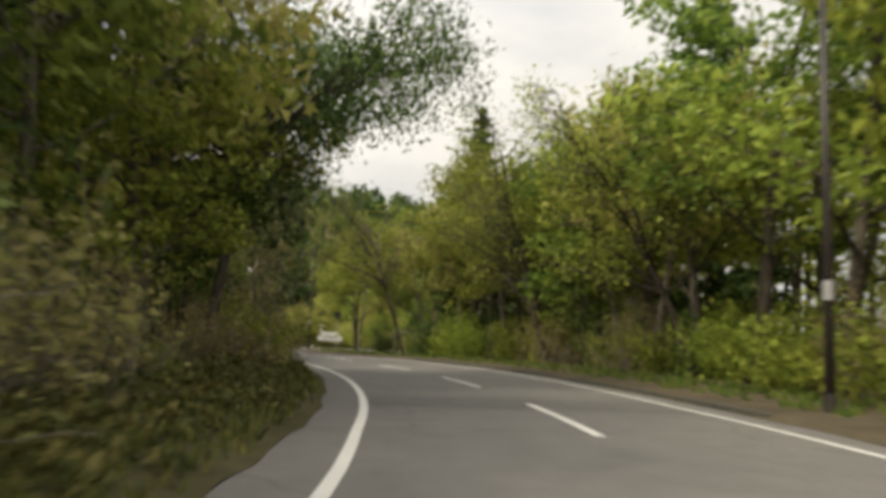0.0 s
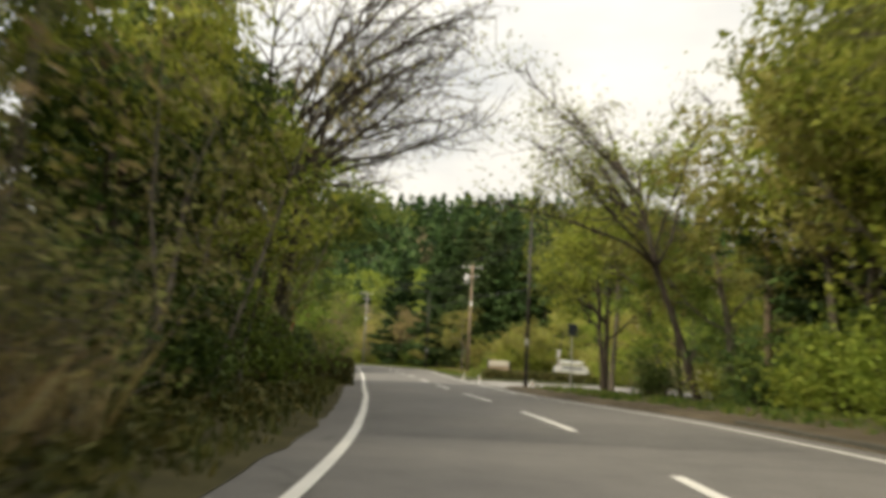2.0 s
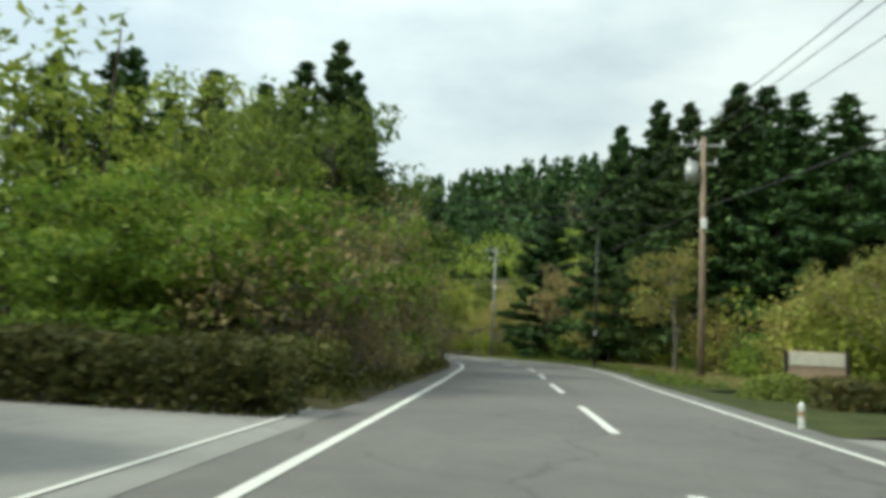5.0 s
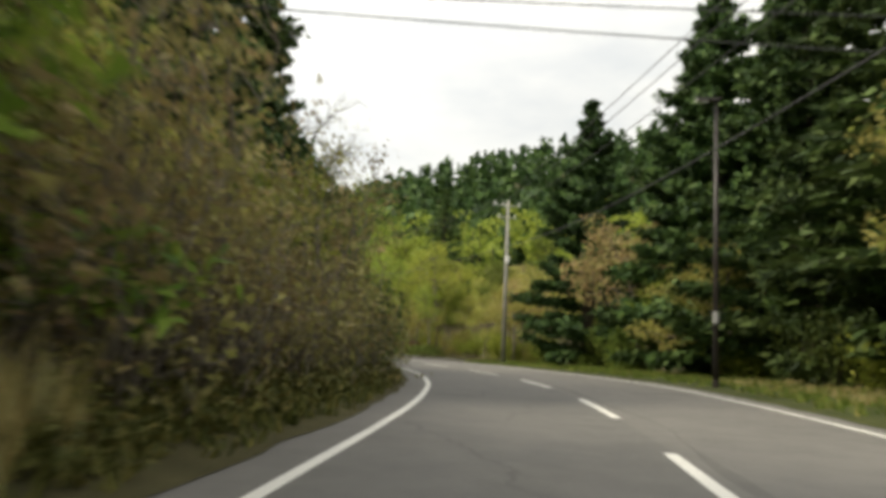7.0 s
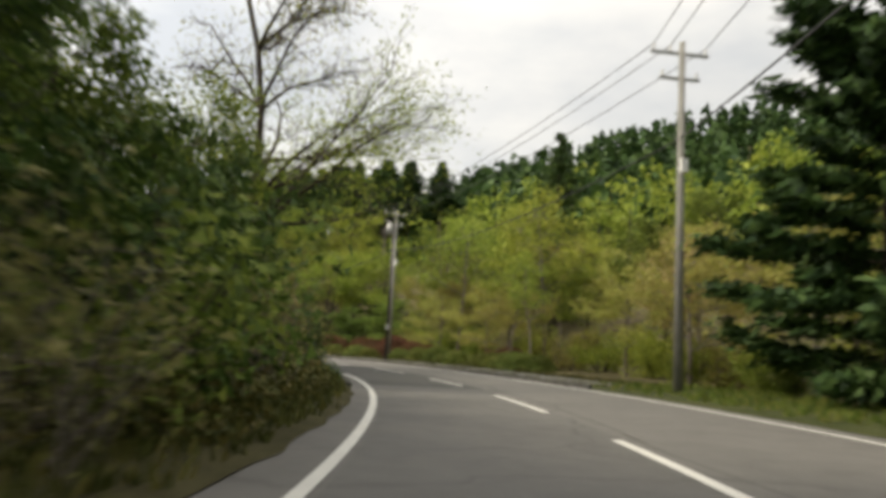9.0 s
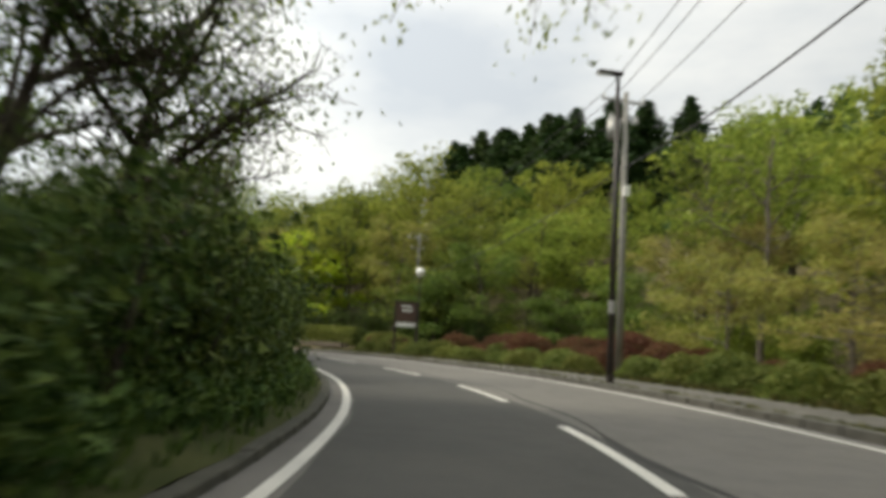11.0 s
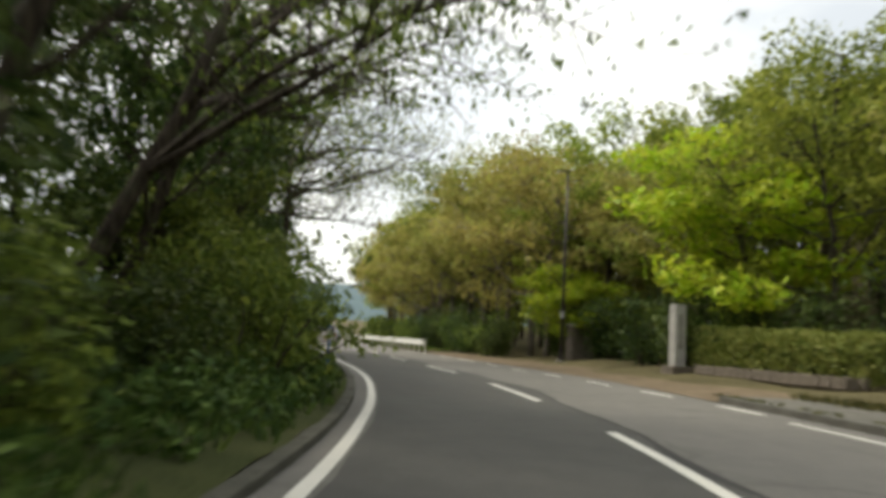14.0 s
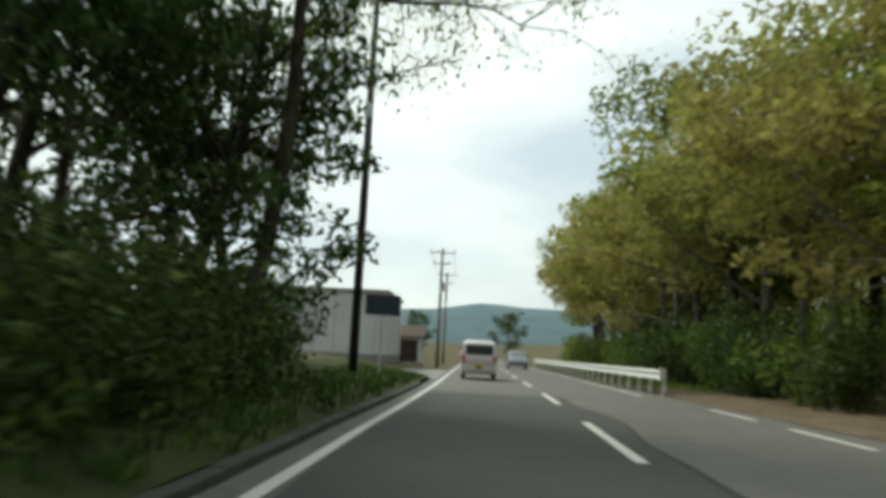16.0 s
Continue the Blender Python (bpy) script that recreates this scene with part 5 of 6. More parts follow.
# ------------------------------------------------------------------ buildings in the distance
def white_hall(s, d, turn, w, dep, h):
    ob = thing("hall", stand(s, d, turn), "plain white clad hall behind the trees", "building")
    part("wall", box(w, dep, h, 0, 0, -0.3, 0.02), WALL_WHITE, ob)
    part("roof", box(w + 0.3, dep + 0.3, 0.18, 0, 0, h - 0.3, 0.03), STEEL_GREY, ob)
    for k in range(6):
        part("cladding_joint", box(0.05, 0.03, h - 0.4, -w / 2 + (k + 0.5) * w / 6, -dep / 2 - 0.01, 0.05), STEEL_GREY, ob)
    part("plinth", box(w + 0.06, dep + 0.06, 0.5, 0, 0, -0.3, 0.02), CONCRETE, ob)


def hut(s, d, turn):
    ob = thing("hut", stand(s, d, turn), "small shed with a brown gable roof and open front", "building")
    part("wall", box(2.6, 2.4, 1.9, 0, 0, -0.1, 0.02), WALL_WHITE, ob)
    v = [(-1.6, -1.5, 1.75), (1.6, -1.5, 1.75), (1.6, 0, 2.6), (-1.6, 0, 2.6), (-1.6, 1.5, 1.75), (1.6, 1.5, 1.75)]
    v += [(x, y, z + 0.1) for x, y, z in v]
    f = [(0, 3, 2, 1), (3, 4, 5, 2), (6, 7, 8, 9), (9, 8, 11, 10), (0, 1, 7, 6), (4, 10, 11, 5), (0, 6, 9, 3), (3, 9, 10, 4), (1, 2, 8, 7), (2, 5, 11, 8)]
    part("roof", (v, f), ROOF_BROWN, ob)
    part("door", box(1.3, 0.06, 1.6, 0.4, -1.2, 0, 0.01), WOOD_DARK, ob)
    part("window", box(0.06, 0.9, 0.7, 1.3, 0, 0.8, 0.01), CAR_GLASS, ob)


white_hall(264, -10.6, 0, 7.0, 9.0, 4.0)
hut(274, -7.2, 0)


# ------------------------------------------------------------------ planting
def free(s, d):
    """Keeps plants off the forecourt, the driveway, the gardens' paths and the far end."""
    if d < 0:
        if 58 < s < 80 and d > -16:
            return False
        if s > 242 and d > -20:
            return False
        if 206.5 < s < 212.4 and d > -5.75:
            return False
        return d < LEFT_EDGE(s) - 0.9
    if 61 < s < 93 and d < 14:
        return False
    return d > RIGHT_EDGE(s) + 1.3


def row(names, s0, s1, step, d0, d1, lo=0.85, hi=1.2, group="", jitter=0.45, wide=1.0):
    s = s0
    while s < s1:
        d, ss_ = rnd.uniform(d0, d1), s + rnd.uniform(-jitter, jitter) * step
        if free(ss_, d):
            plant(rnd.choice(names), ss_, d, scale=rnd.uniform(lo, hi), group=group, wide=wide)
        s += step


# left of the first bend
row(["thicket", "darkbush"], -2, 11, 1.8, -5.9, -6.8, 0.6, 0.85, "verge bushes")
row(["bush", "thicket", "olivebush"], 11, 18, 1.8, -6.4, -7.2, 0.35, 0.5, "verge bushes")
row(["thicket", "thicket", "olivebush"], 18, 24, 1.8, -5.8, -6.6, 0.6, 0.9, "verge bushes")
row(["thicket", "thicket", "olivebush"], 24, 34, 1.8, -5.6, -6.6, 0.6, 0.95, "verge bushes")
row(["darkbush", "thicket", "bush"], 34, 46, 2.0, -5.9, -7.0, 0.7, 1.05, "verge bushes")
row(["darkbush", "olivebush"], 46, 58, 2.2, -8.2, -9.4, 0.7, 1.0, "verge bushes")
row(["olive", "tan", "olive", "green"], 3, 27, 4.4, -7.8, -9.5, 0.9, 1.15, "roadside trees")
row(["olive", "tan", "olive", "green"], 28, 50, 4.0, -7.8, -9.2, 0.6, 0.75, "roadside trees")
row(["tan", "olive", "airy"], 4, 28, 6.5, -11, -15, 1.0, 1.3, "roadside trees")
row(["tan", "olive", "airy"], 29, 49, 5.0, -11, -15, 0.8, 1.0, "roadside trees")
row(["darkbush", "bush"], 4, 57, 5.5, -8.5, -12, 1.0, 1.4, "wood undergrowth")
plant("dark", 21.5, -9.0, scale=1.1)
plant("darkairy", 15.5, -9.0, scale=1.0)
plant("olive", 13.2, -6.8, scale=0.65, label="olive-leaved tree hanging over the bank")
plant("cedar", 50.6, -9.6, scale=0.88, wide=1.2, label="dark cedar rising above the roadside trees")
row(["sapling"], 22, 47, 2.4, -5.4, -6.2, 0.7, 1.1, "verge saplings")
# right of the first bend
row(["olivebush", "thicket", "darkbush", "olivebush"], 10, 60, 2.1, 7.8, 9.2, 0.7, 1.15, "verge bushes")
row(["olive", "green", "tan", "olive"], 12, 26, 3.7, 9.0, 11.5, 1.25, 1.5, "roadside trees")
row(["olive", "green", "tan", "olive"], 27, 34, 3.2, 9.0, 11.0, 1.2, 1.35, "roadside trees")
row(["olive", "green", "tan", "olive"], 34, 42, 3.6, 9.2, 11.5, 1.0, 1.14, "roadside trees")
row(["airy", "olive", "airy", "tan"], 42, 57, 4.4, 9.0, 11.5, 1.0, 1.2, "roadside trees")
row(["airy", "airy", "olive"], 28, 50, 4.5, 8.8, 10.2, 0.95, 1.05, "roadside trees")
row(["olive", "airy", "tan", "airy", "green"], 14, 26, 3.8, 13.5, 18, 1.3, 1.5, "roadside trees")
row(["olive", "airy", "tan", "airy", "green"], 27, 60, 3.8, 13.5, 18, 1.0, 1.2, "roadside trees")
row(["darkbush", "olivebush"], 12, 60, 5.0, 10.5, 14, 1.0, 1.4, "wood undergrowth")
plant("cedar", 50.0, 11.5, scale=0.98, label="dark cedar pointed above the young leaves")
plant("cedar", 36.0, 18.0, scale=1.12, wide=1.25, label="tall dark cedar behind the verge")
plant("airy", 64.5, 8.4, scale=0.95, v=0, label="tall pale-trunked tree beside the driveway")
plant("airy", 60.5, 9.4, scale=1.0, v=1, label="tall pale-trunked tree beside the driveway")
plant("olive", 63.2, 7.6, scale=0.85, label="olive-leaved tree arching beside the driveway")
plant("green", 59.0, 9.6, scale=0.6, label="small green tree at the driveway")
# forecourt surroundings
plant("green", 57.0, -12.6, scale=0.55)
plant("olive", 60.8, -14.0, scale=0.5)
plant("spread", 61.0, -7.9, 30, 1.05, 0, "spreading green tree in level tiers over the hedge")
plant("dark", 63.5, -11.8, scale=0.8)
plant("olive", 73.2, -12.6, scale=0.66)
plant("maple", 69.5, -12.0, scale=0.8)
plant("redazalea", 71.2, -9.3, scale=0.9)
for s, d in ((61.5, -11.5), (65.2, -10.6), (67.5, -12.4), (59.0, -11.0)):
    plant("darkbush", s, d, scale=0.75, group="shrubs behind the hedge")
plant("maple", 72.5, -14.5, scale=1.05)
for s, d, k, sc in ((84.5, -8.4, "fresh", 0.95), (88.6, -8.6, "fresh", 0.9), (95, -10.6, "maple", 0.8), (87, -12.5, "fresh", 1.0), (79.5, -18, "olive", 0.72), (72, -21, "tan", 0.8), (66, -20, "olive", 0.85), (92, -13, "olive", 0.72),
                    (60, -19, "green", 1.0), (84, -21, "green", 0.7)):
    plant(k, s, d, scale=sc, group="trees round the forecourt")
row(["darkbush"], 70, 88, 2.3, -16.6, -18.0, 1.0, 1.3, "shrubs round the forecourt")
for s, d in ((81, -8.2), (85, -6.6), (88, -6.8)):
    plant("redazalea" if s > 84 else "azalea", s, d, scale=0.9, group="forecourt shrubs")
for s, d, sc in ((99, -21.5, 0.6), (101, -19, 0.66), (104.5, -16.5, 0.64), (107, -14.5, 0.72), (110, -13, 0.8), (114, -14.5, 0.78), (108, -23, 0.8), (118, -20, 0.9), (126, -24, 0.85)):
    plant("cedar", s, d, scale=sc, group="cedars behind", wide=1.5)
# driveway surroundings
for s, d, k, sc in ((93, 10.5, "tan", 0.62), (95, 13.5, "tan", 0.75), (92, 17.5, "olive", 0.68), (88, 18.5, "olive", 0.7), (84, 17, "tan", 0.7), (80, 19, "olive", 0.8), (76, 20, "green", 0.8), (72, 21, "olive", 0.85),
                    (98, 10.5, "tan", 0.55), (90, 23, "green", 0.9), (99, 17, "olive", 0.8)):
    plant(k, s, d, scale=sc, group="trees round the driveway")
row(["tanbush", "olivebush"], 80, 100, 2.4, 14.8, 16.8, 1.0, 1.4, "driveway shrubs")
row(["tanbush", "tanbush", "olivebush"], 93.4, 105, 1.9, 8.8, 12.0, 1.1, 1.5, "driveway shrubs")
row(["cedar"], 86, 104, 5.0, 27, 34, 0.52, 0.62, "cedars behind")
# right of the second bend
row(["cedar"], 107, 116, 3.4, 11.0, 12.5, 0.74, 0.84, "roadside cedars", wide=1.5)
for s, d, sc, w in ((117.5, 11.0, 1.05, 1.05), (121.5, 10.6, 1.15, 1.0), (125.0, 12.2, 1.12, 1.05), (127.6, 10.4, 1.15, 1.0), (130.6, 11.4, 1.1, 1.0), (113.5, 12.5, 1.05, 1.05)):
    plant("cedar_full", s, d, scale=sc, wide=w, label="tall dense dark cedar beside the verge", group="roadside cedars")
row(["cedar"], 108, 134, 4.2, 15, 20, 0.68, 0.8, "roadside cedars", wide=1.6)
row(["darkbush", "olivebush", "bush"], 100, 148, 2.5, 8.4, 9.8, 0.55, 0.9, "verge bushes")
plant("cedar_full", 139.0, 9.4, scale=1.0, wide=1.1, label="single pointed cedar on the outside of the bend")
plant("tan", 124.0, 8.3, scale=0.72)
plant("tan", 107.0, 6.9, scale=0.72, label="small bronze-leaved tree on the grass verge")
plant("pink", 132.5, 9.0, scale=1.2)
plant("olive", 129.0, 8.8, scale=0.5)
for s, d, k, sc in ((148, 9.0, "tan", 0.72), (151, 11.5, "pink", 0.95), (145.5, 12, "tan", 0.8), (153, 14.5, "tan", 0.8), (149, 17, "tan", 0.9), (157, 12, "tan", 0.7), (143, 17, "olive", 0.9), (160, 17, "green", 0.85)):
    plant(k, s, d, scale=sc, group="trees on the outside of the bend")
# left of the second bend
row(["thicket"], 85, 107, 1.7, -6.2, -7.2, 1.0, 1.35, "verge thickets")
for s, d, sc in ((93.6, -6.6, 0.95), (96.6, -7.0, 1.1), (100.2, -7.8, 1.15)):
    plant("fresh", s, d, scale=sc, wide=0.72, label="leafy green maple with sprays over the thickets", group="maples over the thickets")
row(["sapling"], 88, 117, 1.5, -5.3, -6.2, 0.75, 1.15, "verge saplings")
plant("darkbush", 118.0, -6.1, scale=1.35, label="dense dark evergreen bush at the bend")
plant("darkbush", 121.0, -6.0, scale=1.25, label="dense dark evergreen bush at the bend")
row(["thicket", "darkbush", "thicket"], 107, 114, 1.7, -6.2, -7.0, 0.85, 1.05, "verge thickets")
row(["darkbush", "bush", "thicket"], 114, 144, 2.0, -5.7, -6.8, 0.8, 1.15, "verge bushes")
row(["green", "maple"], 91, 100, 3.6, -8.0, -9.5, 0.85, 1.05, "roadside trees")
row(["tan", "olive", "tan"], 101, 116, 3.2, -7.6, -8.6, 0.55, 0.66, "roadside trees")
row(["green", "dark"], 117, 124, 3.0, -8.0, -9.0, 0.58, 0.7, "roadside trees")
row(["olive", "green", "dark"], 125, 146, 3.4, -7.8, -9.2, 0.55, 0.68, "roadside trees")
row(["olive", "green", "dark"], 98, 146, 6.5, -12, -17, 0.85, 1.15, "roadside trees")
row(["olivebush", "darkbush", "olivebush"], 94, 146, 5.0, -8, -13, 1.0, 1.4, "wood undergrowth")
for s, d, sc in ((109.0, -11.0, 1.0), (114.0, -10.6, 1.0), (119.5, -10.4, 0.98), (126.0, -10.2, 0.92)):
    plant("cedar_full", s, d, scale=sc, wide=0.85, label="dark cedar behind the thickets", group="cedars behind the thickets")
# right of the third bend: garden and hillside
row(["azalea", "azalea", "azalea", "azalea"], 158, 198, 1.8, 7.0, 7.6, 0.85, 1.2, "azaleas along the pavement")
row(["redazalea"], 178, 197, 2.0, 10.6, 13.0, 1.15, 1.55, "azaleas behind")
row(["redazalea", "azalea", "redazalea"], 162, 205, 2.4, 8.8, 10.4, 0.85, 1.15, "azaleas behind")
for s, d, sc in ((200.4, 7.4, 0.95), (199.4, 9.1, 1.35), (202.0, 9.9, 1.5), (204.6, 10.8, 1.3)):
    plant("azalea", s, d, scale=sc, label="large clipped rounded green shrub beside the pavement", group="large clipped shrubs")
row(["olivebush", "tanbush"], 150, 177, 2.8, 10.8, 14.5, 0.7, 1.0, "garden shrubs")
row(["darkbush", "darkbush"], 197, 216, 2.2, 11.5, 14.5, 0.9, 1.2, "garden shrubs")
row(["darkbush", "olivebush"], 178, 197, 3.0, 15.5, 17.5, 0.8, 1.1, "garden shrubs")
row(["olivebush", "tanbush"], 148, 186, 3.4, 15, 18, 0.8, 1.1, "garden shrubs")
for s, d, k, sc in ((160, 8.5, "airy", 0.55), (163.5, 11.5, "airy", 0.95), (174.5, 13.0, "airy", 0.98), (179.0, 15.0, "airy", 0.95), (168.5, 12.5, "airy", 0.9), (163.5, 9.3, "tan", 0.6), (168, 10.5, "tan", 0.62), (172.5, 10.0, "tan", 0.55), (166, 13.5, "olive", 0.75), (176, 13.5, "tan", 0.65), (181, 15.5, "olive", 0.5), (186, 15.0, "maple", 0.8), (191, 14.5, "maple", 0.85),
                    (196, 13.5, "green", 0.75), (197, 18, "olive", 0.9), (203, 19, "olive", 0.95), (200, 12.0, "maple", 0.95), (203, 15.5, "maple", 1.45), (208.6, 14.8, "tan", 1.15), (214.5, 14.6, "olive", 1.0), (216.8, 13.4, "lime", 1.62), (222.5, 13.4, "tan", 1.2), (229.6, 15.5, "olive", 1.3), (233, 13.4, "olive", 1.35)):
    plant(k, s, d, scale=sc, group="garden trees")
row(["olive", "tan", "olive", "tan"], 160, 204, 3.9, 17, 21, 0.75, 0.95, "hillside trees")
plant("cedar", 176.2, 24.0, scale=0.88, wide=1.3, label="single dark cedar above the garden trees")
row(["olive", "tan", "olive", "green"], 205, 212, 3.6, 17, 21, 0.9, 1.1, "hillside trees")
row(["olive", "tan", "olive", "green"], 213, 238, 3.4, 17, 21, 1.2, 1.4, "hillside trees")
row(["olive", "green", "fresh"], 170, 206, 4.6, 24, 32, 0.7, 0.95, "hillside trees")
row(["olive", "green", "tan"], 207, 240, 4.0, 24, 32, 1.05, 1.25, "hillside trees")
row(["cedar_bare"], 207, 231, 1.9, 38, 42, 0.66, 0.73, "plantation cedars", wide=2.0)
row(["cedar_bare"], 204, 234, 2.6, 44, 50, 0.66, 0.74, "plantation cedars", wide=2.0)
row(["olive", "tan", "tan"], 234, 256, 3.8, 9.6, 11.8, 1.5, 1.75, "roadside trees")
row(["olive", "tan", "tan"], 256, 300, 4.2, 8.6, 10.7, 1.3, 1.6, "roadside trees")
row(["olive", "tan", "green", "olive"], 238, 306, 4.4, 13, 19, 1.5, 1.8, "roadside trees")
row(["olivebush", "darkbush", "bush"], 236, 296, 2.8, 7.0, 8.4, 0.8, 1.2, "verge bushes")
plant("dark", 328, 2.6, scale=0.78, wide=1.15, label="dark round pine-like tree beside the road ahead")
plant("dark", 318, -9.0, scale=0.6)
# left of the third bend
row(["darkbush", "darkbush", "bush"], 217, 236, 2.2, 10.6, 13.0, 0.9, 1.2, "shrubs by the gate")
row(["darkbush"], 145, 186, 1.7, -4.9, -5.7, 0.6, 0.95, "verge bushes")
row(["bush", "darkbush"], 186, 204, 1.7, -4.9, -5.7, 0.6, 0.95, "verge bushes")
row(["bush", "darkbush", "bush"], 203, 219, 1.5, -6.4, -7.4, 0.8, 1.05, "verge bushes")
for s, d, sc in ((206.5, -7.4, 0.85), (211.0, -7.6, 0.9)):
    plant("maple", s, d, scale=sc, label="leafy green maple over the bushes", group="roadside trees")
row(["darkbush", "darkbush"], 204, 227.5, 1.5, -5.0, -5.9, 0.6, 0.9, "verge bushes")
row(["darkbush", "darkbush"], 225, 237, 1.7, -7.6, -8.6, 0.7, 0.95, "verge bushes")
for s, d, k in ((189.5, -7.0, "green"), (195.0, -7.2, "darkairy")):
    plant(k, s, d, scale=0.95, label="leafy dark tree leaning over the lane")
plant("darkairy", 151.0, -8.6, scale=0.9)
plant("darkairy", 156.5, -9.0, scale=0.95)
row(["dark", "green"], 146, 172, 4.4, -10.5, -12.5, 0.7, 0.85, "roadside trees")
row(["dark", "green"], 172, 186, 4.0, -7.8, -9.6, 0.38, 0.46, "roadside trees")
row(["darkairy"], 189, 206, 4.4, -8.0, -9.4, 0.75, 0.95, "roadside trees")
row(["darkairy", "darkairy"], 208, 218, 5.0, -7.4, -9.8, 0.85, 1.05, "roadside trees")
row(["darkairy"], 217, 237, 3.6, -8.6, -10.6, 1.0, 1.2, "roadside trees")
for s, d, sc in ((225.0, -8.0, 0.8), (231.0, -6.9, 0.9), (234.8, -8.8, 0.7)):
    plant("dark", s, d, scale=sc, label="dense dark evergreen tree at the wood's end", group="roadside trees")
row(["green", "dark", "olive", "airy"], 148, 166, 6.5, -12, -17, 1.0, 1.25, "roadside trees")
row(["darkairy"], 212, 238, 9.0, -12, -17, 0.7, 0.9, "roadside trees")
row(["darkbush", "bush"], 150, 204, 5.6, -8.5, -12, 1.0, 1.4, "wood undergrowth")
row(["darkbush", "bush"], 205, 236, 5.0, -8.5, -12, 1.0, 1.3, "wood undergrowth")


def back_wood(seed, s0, s1, d0, d1, n, h0, h1, mat, label):
    """The wood behind the front trees, past counting: trunks and leaf clumps, each joined."""
    rng = np.random.default_rng(seed)
    wood, pts = [], []
    for _ in range(n):
        s, d = rng.uniform(s0, s1), rng.uniform(min(d0, d1), max(d0, d1))
        if d > 0 and 58 < s < 96 and d < 24 or d < 0 and 58 < s < 82 and d > -22:
            continue
        p = at(s, d)
        p = np.array([p.x, p.y, ground_z(p.x, p.y)])
        h = rng.uniform(h0, h1)
        r = h * rng.uniform(0.22, 0.3)
        wood.append(tube([p + (0, 0, -0.3), p + (0.1, 0, h * 0.45), p + (0, 0.2, h * 0.9)], [0.15, 0.11, 0.04], 5))
        for _ in range(11):
            c = p + np.array([rng.normal() * r * 0.5, rng.normal() * r * 0.5, h * rng.uniform(0.12, 0.97)])
            pts.append(clump(rng, c, r * 0.45, 24, 0.65))
    tagged(part("back_wood_trunk", joined(wood), BARK), "trunks of the wood behind the roadside trees", "forest", kind="stuff")
    tagged(part("back_wood_crown", leaves(np.concatenate(pts), 0.55, rng, 0.6, 0.6), mat), label, "forest", kind="stuff")


back_wood(1, -8, 60, -17, -30, 75, 9, 14, LEAF["green"], "dense green wood behind the roadside trees")
back_wood(2, 0, 66, 19, 32, 85, 11, 17, LEAF["olive"], "olive spring wood behind the verge")
back_wood(3, 90, 150, -17, -30, 75, 9, 14, LEAF["olive"], "olive spring wood behind the thickets")
back_wood(4, 146, 168, -18, -30, 26, 7, 11, LEAF["green"], "dense green wood behind the roadside trees")
back_wood(7, 168, 204, -16, -30, 34, 3.5, 5.5, LEAF["green"], "low green wood behind the roadside trees")
back_wood(5, 226, 310, 17, 40, 110, 10, 16, LEAF["olive"], "olive spring wood on the rising ground")
back_wood(6, 130, 190, 22, 40, 60, 8, 12, LEAF["olive"], "olive spring wood on the hillside")


def lone(seed, s, d, h, spread_, r, lean_deg, n_leaf, leaf_mat, label, amount=0.5, leaf=0.11, fork=3, rise=(0.55, 1.2)):
    """A leaning tree with bare arching limbs; lean_deg is the way it leans, to the left of the road's heading."""
    w, l = bare_tree(seed, h, spread_, r, (amount * math.sin(-radians(lean_deg)), amount * math.cos(radians(lean_deg))), n_leaf, leaf, fork, rise)
    ob = thing("tree", stand(s, d, 0), label, "tree", "leaning trees")
    part("trunk", w, BARK, ob, shade=True)
    part("crown", l, leaf_mat, ob, "sparse young leaves")


lone(5, 51.0, -6.4, 13.5, 6.4, 0.16, -75, 1400, LEAF["tan"], "leaning cherry with bare arching limbs over the road", 0.2, 0.11, 4)
lone(9, 53.2, -6.6, 13.0, 5.6, 0.17, -80, 1200, LEAF["tan"], "slim cherry with bare twigs beside another", 0.12, 0.11, 5)
lone(61, 48.6, -7.2, 12.5, 5.5, 0.14, -75, 1000, LEAF["tan"], "slim cherry with bare arching limbs", 0.16, 0.11, 4)
lone(12, 155.5, -7.1, 14.5, 8.6, 0.24, -65, 10000, LEAF["olive"], "tall tree with long level limbs over the bend", 0.1, 0.15, 4, (0.2, 0.8))
lone(14, 162.5, -7.6, 10.5, 4.0, 0.17, -50, 3000, LEAF["green"], "slim leaning tree with a lattice of twigs", 0.3, 0.15)
lone(17, 229.0, -6.6, 15.5, 7.0, 0.2, -70, 10500, LEAF["olive"], "tall tree with fanning arched limbs at the wood's end", 0.22, 0.15, 5)
lone(29, 219.0, -7.6, 13.0, 6.6, 0.18, -80, 3600, LEAF["dark"], "dark leafy tree with heavy level limbs over the lane", 0.12, 0.16, 4, (0.25, 0.9))
lone(18, 233.0, -9.0, 12.5, 4.6, 0.17, -70, 3500, LEAF["olive"], "slim tree with fanning limbs at the wood's end", 0.2, 0.15)
lone(71, 19.5, -6.7, 12.0, 7.0, 0.16, -85, 22000, LEAF["dark"], "dark leafy tree leaning over the bank", 0.14, 0.18, 3, (0.15, 0.9))
lone(51, 25.0, 8.8, 11.0, 5.0, 0.15, 70, 5000, LEAF["olive"], "dark leaning tree with arching limbs over the verge", 0.4, 0.17)
lone(53, 35.5, 8.4, 10.5, 5.8, 0.15, 60, 4200, LEAF["olive"], "dark leaning tree with arching limbs over the verge", 0.4, 0.16)
lone(21, 198.5, -7.6, 11.0, 6.2, 0.17, -60, 7500, LEAF["green"], "leaning roadside tree with leafy arching limbs", 0.3, 0.14)
